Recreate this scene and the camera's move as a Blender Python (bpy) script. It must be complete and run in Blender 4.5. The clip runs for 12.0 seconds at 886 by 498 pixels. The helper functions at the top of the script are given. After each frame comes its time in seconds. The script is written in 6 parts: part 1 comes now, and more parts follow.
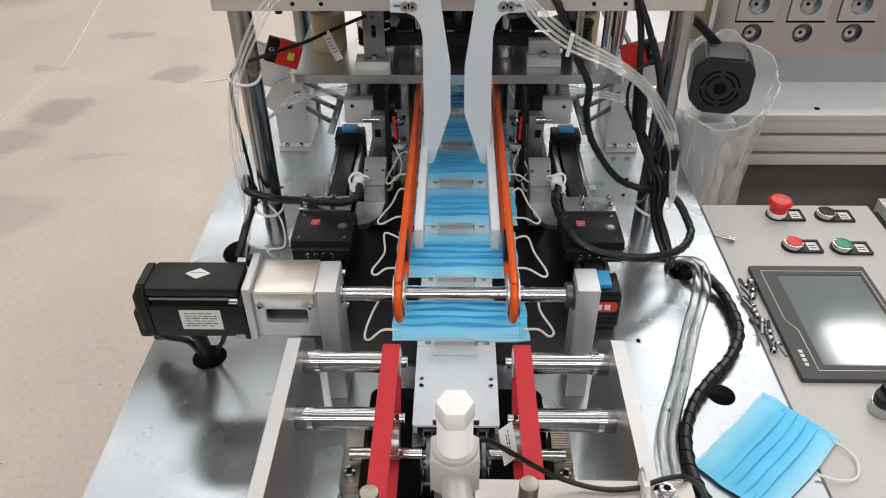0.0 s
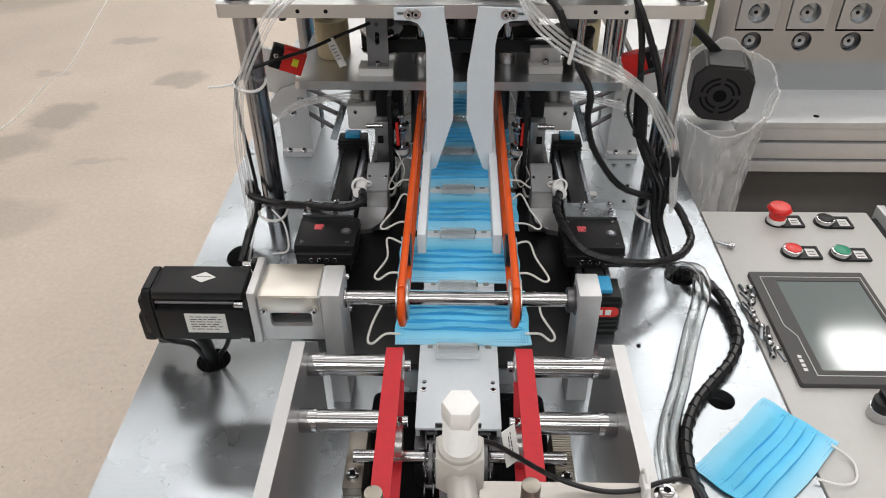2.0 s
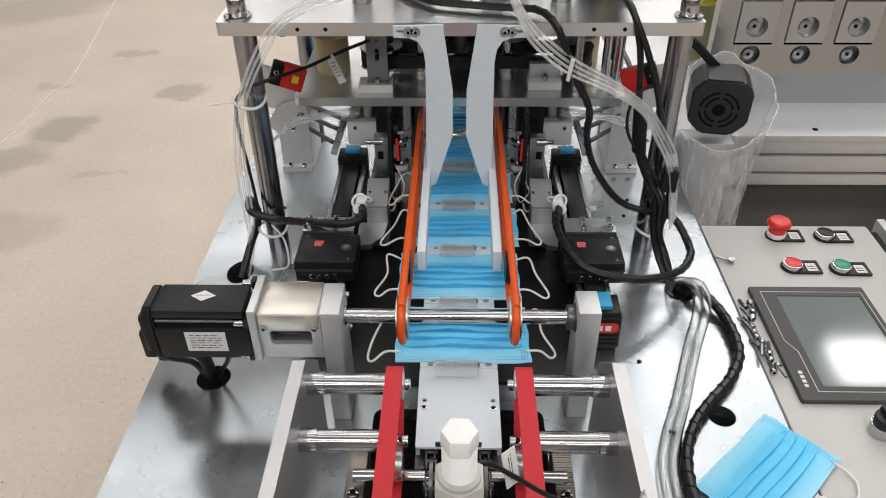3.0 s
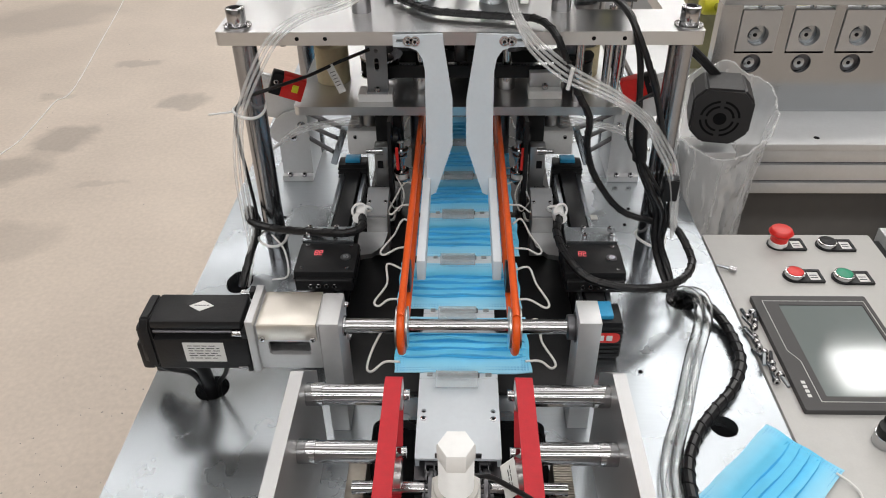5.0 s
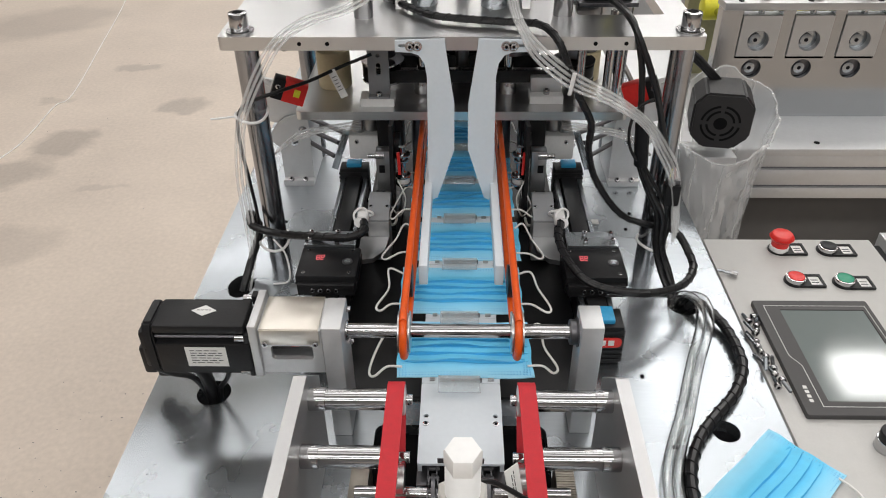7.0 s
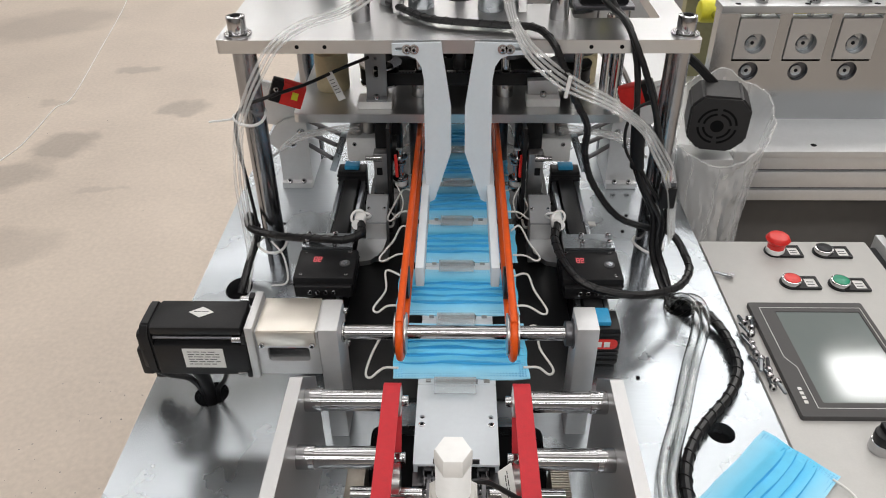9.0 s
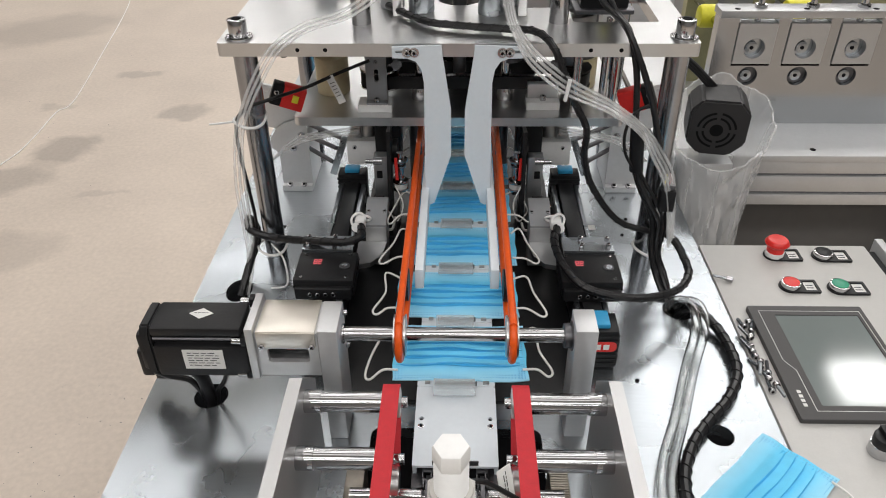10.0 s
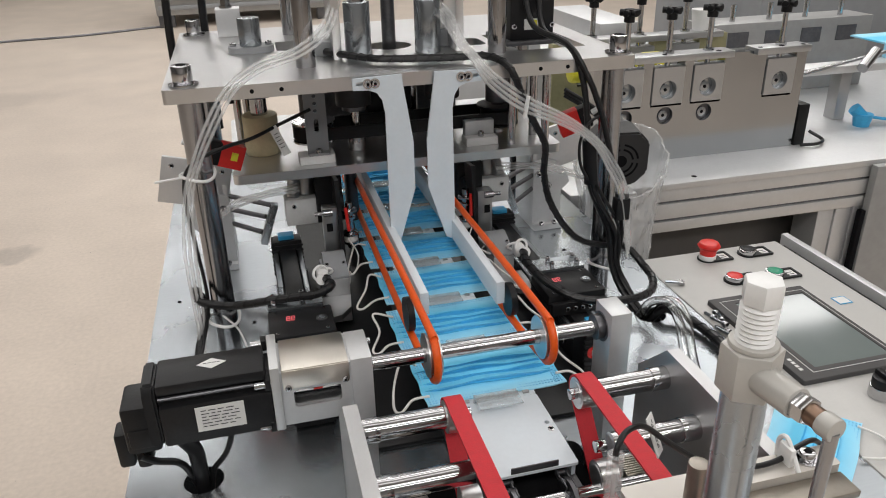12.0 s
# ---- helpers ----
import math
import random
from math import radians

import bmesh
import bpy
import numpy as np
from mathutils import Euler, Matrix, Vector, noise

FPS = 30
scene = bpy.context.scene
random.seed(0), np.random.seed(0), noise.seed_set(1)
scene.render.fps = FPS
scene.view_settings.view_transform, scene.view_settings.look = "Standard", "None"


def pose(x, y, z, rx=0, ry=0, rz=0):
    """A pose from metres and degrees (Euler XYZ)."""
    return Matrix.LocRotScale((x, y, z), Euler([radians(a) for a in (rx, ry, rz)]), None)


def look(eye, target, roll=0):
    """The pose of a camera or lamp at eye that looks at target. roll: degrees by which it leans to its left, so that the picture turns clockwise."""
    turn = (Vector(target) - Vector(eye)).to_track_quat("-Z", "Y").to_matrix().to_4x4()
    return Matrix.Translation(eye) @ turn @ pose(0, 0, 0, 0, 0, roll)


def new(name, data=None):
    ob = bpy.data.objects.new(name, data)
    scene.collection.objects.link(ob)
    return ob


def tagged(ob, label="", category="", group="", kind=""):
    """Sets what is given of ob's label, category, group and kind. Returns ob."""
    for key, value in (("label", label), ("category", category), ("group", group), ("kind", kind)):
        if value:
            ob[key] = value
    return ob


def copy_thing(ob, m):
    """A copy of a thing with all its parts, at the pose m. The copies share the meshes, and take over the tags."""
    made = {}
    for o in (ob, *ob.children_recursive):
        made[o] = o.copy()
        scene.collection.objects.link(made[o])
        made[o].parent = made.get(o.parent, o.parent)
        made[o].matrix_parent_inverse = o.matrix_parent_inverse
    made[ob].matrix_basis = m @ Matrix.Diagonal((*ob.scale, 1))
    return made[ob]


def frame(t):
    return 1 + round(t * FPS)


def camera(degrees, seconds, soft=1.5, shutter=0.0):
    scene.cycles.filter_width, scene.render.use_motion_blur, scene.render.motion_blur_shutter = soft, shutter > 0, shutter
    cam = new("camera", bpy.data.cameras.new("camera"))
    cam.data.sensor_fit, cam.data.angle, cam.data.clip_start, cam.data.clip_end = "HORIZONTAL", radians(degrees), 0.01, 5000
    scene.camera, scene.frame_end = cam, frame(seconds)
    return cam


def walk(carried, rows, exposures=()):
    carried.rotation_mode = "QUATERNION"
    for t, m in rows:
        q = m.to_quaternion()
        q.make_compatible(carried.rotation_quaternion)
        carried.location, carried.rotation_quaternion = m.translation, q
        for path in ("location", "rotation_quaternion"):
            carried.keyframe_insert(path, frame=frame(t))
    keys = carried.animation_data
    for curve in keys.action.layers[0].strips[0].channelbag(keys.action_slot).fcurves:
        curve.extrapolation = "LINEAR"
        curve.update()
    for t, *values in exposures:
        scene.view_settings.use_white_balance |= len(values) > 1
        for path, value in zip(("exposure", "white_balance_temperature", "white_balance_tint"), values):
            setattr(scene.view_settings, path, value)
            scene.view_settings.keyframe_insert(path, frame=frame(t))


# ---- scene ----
cam = camera(60.9, 12.0, soft=1.0)
PATH = [
    (0, (0.004, -0.923, 0.707), (-0.033, 0.663, -0.511), -0.5),
    (0.5, (0.002, -0.925, 0.707), (-0.034, 0.656, -0.516), -0.5),
    (1, (0.002, -0.929, 0.708), (-0.036, 0.654, -0.514), -0.6),
    (1.5, (0.0, -0.93, 0.709), (-0.039, 0.659, -0.506), -0.4),
    (2, (0.001, -0.931, 0.712), (-0.036, 0.664, -0.494), -0.3),
    (2.5, (0.002, -0.931, 0.717), (-0.035, 0.673, -0.478), -0.4),
    (3, (0.002, -0.926, 0.72), (-0.037, 0.684, -0.466), -0.5),
    (5, (0.005, -0.922, 0.718), (-0.04, 0.702, -0.449), -0.7),
    (5.5, (0.003, -0.921, 0.72), (-0.039, 0.705, -0.444), -0.5),
    (6, (0.0, -0.922, 0.718), (-0.041, 0.707, -0.441), -0.4),
    (6.5, (0.001, -0.924, 0.719), (-0.043, 0.705, -0.441), -0.6),
    (7, (0.001, -0.922, 0.719), (-0.041, 0.708, -0.439), -0.6),
    (9, (0.006, -0.926, 0.722), (-0.037, 0.707, -0.432), -0.6),
    (9.5, (0.005, -0.928, 0.722), (-0.036, 0.706, -0.431), -0.6),
    (10, (0.007, -0.93, 0.72), (-0.037, 0.711, -0.422), -0.5),
    (10.5, (0.006, -0.933, 0.711), (-0.031, 0.733, -0.394), -0.7),
    (11, (-0.039, -0.931, 0.689), (0.027, 0.787, -0.332), -1.4),
    (11.5, (-0.138, -0.923, 0.635), (0.179, 0.809, -0.315), -1.2),
    (12, (-0.212, -0.937, 0.59), (0.23, 0.815, -0.268), -1.3),
]
walk(cam, [(t, look(eye, target, roll)) for t, eye, target, roll in PATH], exposures=[(0, -0.10), (10.5, -0.10), (11.5, -0.12), (12, -0.17)])
# machine table top is z = 0; the hall floor lies 0.80 m below it
FLOOR = -0.80


# ---- light: hall with rows of unseen ceiling lamps ----
world = bpy.data.worlds.new("hall_world")
scene.world = world
world.use_nodes = True
world.node_tree.nodes["Background"].inputs[0].default_value = (0.9, 0.95, 1.0, 1)
world.node_tree.nodes["Background"].inputs[1].default_value = 0.25


def ceiling_lamp(x, y, sx, sy, power):
    la = bpy.data.lights.new("hall_lamp", "AREA")
    la.shape, la.size, la.size_y, la.energy = "RECTANGLE", sx, sy, power
    la.color = (1.0, 0.985, 0.97)
    ob = new("hall_lamp", la)
    ob.location = (x, y, 3.6)
    return ob


for ly, lp in ((-5.2, 125), (-3.0, 135), (-0.6, 28), (0.9, 44), (2.2, 72), (5.0, 112), (8.0, 145), (12.0, 150)):
    ceiling_lamp(0.4, ly, 10.5, 0.6, lp * 1.24)
# two lamps out of view, placed for the glare on screen and table
ceiling_lamp(3.25, 3.45, 0.5, 0.45, 15)
ceiling_lamp(1.85, 3.5, 1.4, 0.8, 27)


# ---- materials ----
def mat(name, color, rough=0.5, metal=0.0, var=0.12, scale=40.0, bump=0.1, brush=None, spec=0.5, trans=0.0, alpha=1.0, coat=0.0, emit=0.0, fine=6.0, ior=1.45, stain=0.0):
    m = bpy.data.materials.new(name)
    m.use_nodes = True
    nt = m.node_tree
    b = nt.nodes["Principled BSDF"]
    b.inputs["Metallic"].default_value = metal
    b.inputs["Specular IOR Level"].default_value = spec
    b.inputs["Transmission Weight"].default_value = trans
    b.inputs["Alpha"].default_value = alpha
    b.inputs["Coat Weight"].default_value = coat
    b.inputs["IOR"].default_value = ior
    co = nt.nodes.new("ShaderNodeTexCoord")
    mp = nt.nodes.new("ShaderNodeMapping")
    nt.links.new(co.outputs["Object"], mp.inputs["Vector"])
    if brush:
        mp.inputs["Scale"].default_value = brush
    n1 = nt.nodes.new("ShaderNodeTexNoise")
    n1.inputs["Scale"].default_value = scale
    n1.inputs["Detail"].default_value = 4
    n2 = nt.nodes.new("ShaderNodeTexNoise")
    n2.inputs["Scale"].default_value = scale * fine
    n2.inputs["Detail"].default_value = 3
    nt.links.new(co.outputs["Object"], n1.inputs["Vector"])
    nt.links.new(mp.outputs["Vector"], n2.inputs["Vector"])
    info = nt.nodes.new("ShaderNodeObjectInfo")
    mix = nt.nodes.new("ShaderNodeMix")
    mix.data_type = "FLOAT"
    mix.inputs[0].default_value = 0.45
    nt.links.new(n1.outputs["Fac"], mix.inputs[2])
    nt.links.new(n2.outputs["Fac"], mix.inputs[3])
    ramp = nt.nodes.new("ShaderNodeValToRGB")
    ramp.color_ramp.elements[0].position, ramp.color_ramp.elements[1].position = 0.3, 0.7
    ramp.color_ramp.elements[0].color = (*[max(0, c * (1 - var)) for c in color], 1)
    ramp.color_ramp.elements[1].color = (*[min(1, c * (1 + var)) for c in color], 1)
    nt.links.new(mix.outputs[0], ramp.inputs["Fac"])
    out = ramp.outputs["Color"]
    if stain:
        n3 = nt.nodes.new("ShaderNodeTexNoise")
        n3.inputs["Scale"].default_value, n3.inputs["Detail"].default_value = 1.3, 5
        nt.links.new(co.outputs["Object"], n3.inputs["Vector"])
        r3 = nt.nodes.new("ShaderNodeValToRGB")
        r3.color_ramp.elements[0].position, r3.color_ramp.elements[1].position = 0.30, 0.42
        r3.color_ramp.elements[0].color = (1 - stain, 1 - stain, 1 - stain, 1)
        r3.color_ramp.elements[1].color = (1, 1, 1, 1)
        nt.links.new(n3.outputs["Fac"], r3.inputs["Fac"])
        mul = nt.nodes.new("ShaderNodeMix")
        mul.data_type, mul.blend_type = "RGBA", "MULTIPLY"
        mul.inputs[0].default_value = 1.0
        nt.links.new(out, mul.inputs[6])
        nt.links.new(r3.outputs["Color"], mul.inputs[7])
        out = mul.outputs[2]
    nt.links.new(out, b.inputs["Base Color"])
    rr = nt.nodes.new("ShaderNodeMapRange")
    rr.inputs["To Min"].default_value, rr.inputs["To Max"].default_value = max(0.03, rough * 0.75), min(1, rough * 1.25)
    nt.links.new(mix.outputs[0], rr.inputs["Value"])
    nt.links.new(rr.outputs["Result"], b.inputs["Roughness"])
    if bump:
        bp = nt.nodes.new("ShaderNodeBump")
        bp.inputs["Strength"].default_value, bp.inputs["Distance"].default_value = bump, 0.001
        nt.links.new(n2.outputs["Fac"], bp.inputs["Height"])
        nt.links.new(bp.outputs["Normal"], b.inputs["Normal"])
    if emit:
        b.inputs["Emission Color"].default_value = (*color, 1)
        b.inputs["Emission Strength"].default_value = emit
    return m


M_CONCRETE = mat("concrete", (0.575, 0.497, 0.425), 0.55, 0, 0.13, 2.4, 0.3, fine=26)
nt = M_CONCRETE.node_tree
bs = nt.nodes["Principled BSDF"]
tc = nt.nodes.new("ShaderNodeTexCoord")
wn = nt.nodes.new("ShaderNodeTexNoise")
wn.inputs["Scale"].default_value, wn.inputs["Detail"].default_value = 6.0, 8
nt.links.new(tc.outputs["Object"], wn.inputs["Vector"])
wp = nt.nodes.new("ShaderNodeVectorMath")
wp.operation = "MULTIPLY_ADD"
wp.inputs[1].default_value = (0.22, 0.22, 0)
nt.links.new(wn.outputs["Color"], wp.inputs[0])
nt.links.new(tc.outputs["Object"], wp.inputs[2])
out = bs.inputs["Base Color"].links[0].from_socket
# dark damp stains on the floor: place, half axes, turn, strength
for cx, cy, ax, ay, rz, st in ((-1.31, 2.38, 0.11, 0.07, 20, 0.26), (-1.74, 1.98, 0.13, 0.13, 35, 0.30), (-1.86, 1.72, 0.16, 0.12, 20, 0.26), (-1.70, 2.88, 0.11, 0.06, 15, 0.22), (-1.62, 1.22, 0.2, 0.12, 10, 0.18), (-1.98, 2.45, 0.07, 0.05, 0, 0.16), (-1.42, 1.62, 0.09, 0.03, 10, 0.14), (-2.5, 3.6, 0.4, 0.25, 30, 0.2), (-2.3, 5.4, 0.6, 0.3, 10, 0.16)):
    mp = nt.nodes.new("ShaderNodeMapping")
    mp.vector_type = "TEXTURE"
    mp.inputs["Location"].default_value = (cx + 0.11, cy + 0.11, 0)
    mp.inputs["Rotation"].default_value = (0, 0, radians(rz))
    mp.inputs["Scale"].default_value = (ax, ay, 10)
    nt.links.new(wp.outputs[0], mp.inputs["Vector"])
    ln = nt.nodes.new("ShaderNodeVectorMath")
    ln.operation = "LENGTH"
    nt.links.new(mp.outputs["Vector"], ln.inputs[0])
    mr = nt.nodes.new("ShaderNodeMapRange")
    mr.inputs["From Min"].default_value, mr.inputs["From Max"].default_value = 0.75, 1.25
    mr.inputs["To Min"].default_value, mr.inputs["To Max"].default_value = st * 1.3, 0.0
    nt.links.new(ln.outputs["Value"], mr.inputs["Value"])
    mx = nt.nodes.new("ShaderNodeMix")
    mx.data_type = "RGBA"
    mx.inputs[7].default_value = (0.12, 0.11, 0.10, 1)
    nt.links.new(mr.outputs[0], mx.inputs[0])
    nt.links.new(out, mx.inputs[6])
    out = mx.outputs[2]
nt.links.new(out, bs.inputs["Base Color"])
M_STEEL = mat("ground_steel", (0.385, 0.412, 0.435), 0.20, 0.93, 0.05, 7, 0.0, brush=(1, 8, 8), fine=5)
for n in list(M_STEEL.node_tree.nodes):
    if n.type == "MAP_RANGE":
        n.inputs["From Min"].default_value, n.inputs["From Max"].default_value = 0.2, 0.8
        n.inputs["To Min"].default_value, n.inputs["To Max"].default_value = 0.14, 0.40
        smooth = M_STEEL.node_tree.nodes.new("ShaderNodeTexNoise")
        smooth.inputs["Scale"].default_value, smooth.inputs["Detail"].default_value = 6.0, 6
        tcs = M_STEEL.node_tree.nodes.new("ShaderNodeTexCoord")
        M_STEEL.node_tree.links.new(tcs.outputs["Object"], smooth.inputs["Vector"])
        M_STEEL.node_tree.links.new(smooth.outputs["Fac"], n.inputs["Value"])
M_ALU = mat("milled_aluminium", (0.66, 0.66, 0.66), 0.32, 1.0, 0.05, 20, 0.05, brush=(60, 2, 60), fine=10)
M_ALU_M = mat("matte_aluminium", (0.66, 0.665, 0.67), 0.5, 0.8, 0.05, 25, 0.04)
M_SHEET = mat("pale_coated_sheet", (0.68, 0.735, 0.78), 0.42, 0.0, 0.03, 30, 0.02)
M_CHROME = mat("polished_shaft", (0.50, 0.50, 0.51), 0.12, 1.0, 0.04, 30, 0.0)
M_POST = mat("grey_steel_column", (0.36, 0.365, 0.38), 0.22, 1.0, 0.15, 25, 0.04, brush=(40, 40, 2))
M_DARKST = mat("dark_steel", (0.16, 0.16, 0.17), 0.38, 0.9, 0.2, 40, 0.05)
M_BLACK = mat("black_plastic", (0.012, 0.012, 0.013), 0.40, 0, 0.25, 60, 0.12, spec=0.32)
M_RUBBER = mat("black_cable", (0.011, 0.011, 0.012), 0.33, 0, 0.2, 80, 0.06)
# near-black for holes and gaps: their shade is put into the colour
M_VOID = mat("opening_shade_black", (0.008, 0.008, 0.009), 0.8, 0, 0.1, 20, 0.0, spec=0.1)
M_PANEL = mat("grey_painted_panel", (0.535, 0.527, 0.508), 0.42, 0, 0.035, 60, 0.12)
M_RED = mat("red_belt", (0.52, 0.022, 0.032), 0.62, 0, 0.12, 120, 0.2)
M_ORANGE = mat("orange_belt", (0.80, 0.105, 0.010), 0.36, 0, 0.12, 60, 0.03)
M_BLUE = mat("blue_nonwoven", (0.165, 0.65, 0.96), 0.7, 0, 0.07, 60, 0.35, fine=18, spec=0.25)
nt = M_BLUE.node_tree
bs = nt.nodes["Principled BSDF"]
src = bs.inputs["Base Color"].links[0].from_socket
tc = nt.nodes.new("ShaderNodeTexCoord")
sp = nt.nodes.new("ShaderNodeSeparateXYZ")
ab = nt.nodes.new("ShaderNodeMath")
ab.operation = "ABSOLUTE"
mr = nt.nodes.new("ShaderNodeMapRange")
mr.inputs["From Min"].default_value, mr.inputs["From Max"].default_value, mr.inputs["To Max"].default_value = 0.020, 0.046, 0.50
mx = nt.nodes.new("ShaderNodeMix")
mx.data_type = "RGBA"
mx.inputs[7].default_value = (0.58, 0.84, 0.96, 1)
nt.links.new(tc.outputs["Object"], sp.inputs[0])
nt.links.new(sp.outputs["Y"], ab.inputs[0])
nt.links.new(ab.outputs[0], mr.inputs["Value"])
nt.links.new(mr.outputs[0], mx.inputs[0])
nt.links.new(src, mx.inputs[6])
nt.links.new(mx.outputs[2], bs.inputs["Base Color"])
M_BLUE_D = mat("blue_weld", (0.22, 0.60, 0.88), 0.6, 0, 0.1, 60, 0.1)
M_WHITE = mat("white_cord", (0.80, 0.79, 0.76), 0.8, 0, 0.06, 200, 0.4)
M_WPLAST = mat("white_plastic", (0.84, 0.84, 0.83), 0.36, 0, 0.04, 40, 0.05)
M_MILKY = mat("milky_grey_plastic", (0.64, 0.645, 0.64), 0.33, 0, 0.06, 40, 0.05)
M_PLATE = mat("grey_ground_plate", (0.47, 0.475, 0.48), 0.30, 0.95, 0.08, 12, 0.05)
M_SIDE = mat("ground_tool_plate", (0.50, 0.50, 0.50), 0.40, 0.85, 0.10, 14, 0.04, brush=(60, 3, 60), fine=10)
M_STAINLESS = mat("brushed_stainless", (0.66, 0.62, 0.56), 0.30, 1.0, 0.08, 30, 0.05, brush=(3, 60, 60), fine=8)
M_MILLED = mat("pale_milled_plate", (0.56, 0.53, 0.49), 0.45, 0.45, 0.06, 20, 0.05, brush=(4, 60, 60), fine=10)
M_TANST = mat("tan_steel_bar", (0.34, 0.31, 0.27), 0.35, 0.9, 0.10, 25, 0.05)
M_BROWN = mat("bronze_ring", (0.26, 0.17, 0.12), 0.35, 0.8, 0.1, 30, 0.03)
M_FITTING = mat("beige_grey_fitting", (0.50, 0.485, 0.455), 0.38, 0.15, 0.05, 40, 0.05)
M_HOSE = mat("clear_pvc_hose", (0.95, 0.955, 0.95), 0.05, 0, 0.0, 40, 0.0, trans=1.0, ior=1.42)
M_BLUE_P = mat("blue_layers_crease_shade", (0.09, 0.49, 0.82), 0.75, 0, 0.07, 60, 0.3, fine=18, spec=0.2)
M_ROLLPL = mat("dull_steel_side_plate", (0.36, 0.372, 0.385), 0.16, 1.0, 0.07, 8, 0.02, brush=(3, 50, 50), fine=10)
M_COVER = mat("matt_black_cover", (0.030, 0.029, 0.030), 0.5, 0, 0.1, 90, 0.1)
# shadow on the floor under the bench, put into a dark grey
M_BENCH_SHADE = mat("under_bench_shade_grey", (0.12, 0.115, 0.11), 0.6, 0, 0.1, 5, 0.05)
M_BLOCK = mat("dull_aluminium_block", (0.50, 0.505, 0.51), 0.42, 0.85, 0.06, 25, 0.04, brush=(50, 3, 50))
M_BOXGREY = mat("dull_grey_housing", (0.36, 0.36, 0.355), 0.45, 0.4, 0.10, 9, 0.05)
M_CREAM = mat("cream_nylon", (0.60, 0.52, 0.33), 0.45, 0, 0.1, 30, 0.05)
M_BLUECAP = mat("blue_plastic_cap", (0.04, 0.34, 0.62), 0.4, 0, 0.1, 40, 0.03)
M_REDP = mat("red_plastic", (0.70, 0.03, 0.025), 0.32, 0, 0.1, 40, 0.03)
M_GREENP = mat("green_plastic", (0.02, 0.28, 0.16), 0.35, 0, 0.1, 40, 0.03)
M_YELLOW = mat("yellow_plastic", (0.75, 0.70, 0.04), 0.4, 0, 0.1, 40, 0.03)
M_TUBE = mat("clear_pu_tube", (0.90, 0.905, 0.90), 0.09, 0, 0.0, 40, 0.0, alpha=0.30, spec=0.9, coat=0.6)
M_BAG = mat("clear_plastic_bag", (0.90, 0.91, 0.92), 0.16, 0, 0.02, 12, 1.0, alpha=0.36, spec=1.0, fine=3, coat=0.8)
M_ACRYL = mat("clear_acrylic", (0.80, 0.86, 0.88), 0.10, 0, 0.02, 30, 0.02, trans=0.6, alpha=0.55, ior=1.2)
M_SCREEN = mat("grey_screen_glass", (0.17, 0.20, 0.195), 0.085, 0, 0.03, 8, 0.0, spec=0.9)
M_BEZEL = mat("dark_grey_bezel", (0.055, 0.053, 0.053), 0.5, 0, 0.06, 90, 0.1)
M_LED = mat("red_led", (1.0, 0.16, 0.18), 0.5, 0, 0.0, 30, 0, emit=0.7)
M_LABEL = mat("paper_label", (0.72, 0.72, 0.70), 0.6, 0, 0.04, 60, 0.02)
M_INK = mat("dark_ink", (0.05, 0.05, 0.055), 0.6, 0, 0.05, 60, 0.0)
M_WALL = mat("hall_wall_paint", (0.54, 0.54, 0.54), 0.8, 0, 0.05, 1.0, 0.05)
M_GREY = mat("grey_machine_paint", (0.30, 0.31, 0.32), 0.5, 0, 0.08, 4, 0.05)
M_OLIVE = mat("zinc_passivated_plate", (0.42, 0.40, 0.24), 0.45, 0.6, 0.12, 15, 0.05)


# ---- mesh helpers ----
def B():
    return bmesh.new()


def box(bm, x0, x1, y0, y1, z0, z1, bev=0.0, m=None):
    r = bmesh.ops.create_cube(bm, size=1.0)
    vs = r["verts"]
    bmesh.ops.transform(bm, matrix=Matrix.Translation(((x0 + x1) / 2, (y0 + y1) / 2, (z0 + z1) / 2)) @ Matrix.Diagonal((x1 - x0, y1 - y0, z1 - z0, 1)), verts=vs)
    if m is not None:
        bmesh.ops.transform(bm, matrix=m, verts=vs)
    if bev:
        es = list({e for v in vs for e in v.link_edges})
        bmesh.ops.bevel(bm, geom=es, offset=bev, segments=2, profile=0.5, affect="EDGES")
    return bm


def rod(bm, p, q, r, seg=20, r2=None, bev=0.0):
    p, q = Vector(p), Vector(q)
    d = q - p
    m = Matrix.Translation((p + q) / 2) @ d.to_track_quat("Z", "Y").to_matrix().to_4x4()
    res = bmesh.ops.create_cone(bm, cap_ends=True, segments=seg, radius1=r, radius2=r if r2 is None else r2, depth=d.length, matrix=m)
    if bev:
        vs = set(res["verts"])
        es = [e for e in {e for v in vs for e in v.link_edges} if sum(1 for f in e.link_faces if len(f.verts) > 4) == 1]
        bmesh.ops.bevel(bm, geom=es, offset=bev, segments=2, profile=0.5, affect="EDGES")
    return bm


def spline(pts, n=8):
    ps = [Vector(p) for p in pts]
    ps = [2 * ps[0] - ps[1]] + ps + [2 * ps[-1] - ps[-2]]
    out = []
    for i in range(1, len(ps) - 2):
        a, b, c, d = ps[i - 1:i + 3]
        for k in range(n):
            t = k / n
            out.append(0.5 * (2 * b + (c - a) * t + (2 * a - 5 * b + 4 * c - d) * t * t + (3 * b - a - 3 * c + d) * t ** 3))
    out.append(ps[-2])
    return out


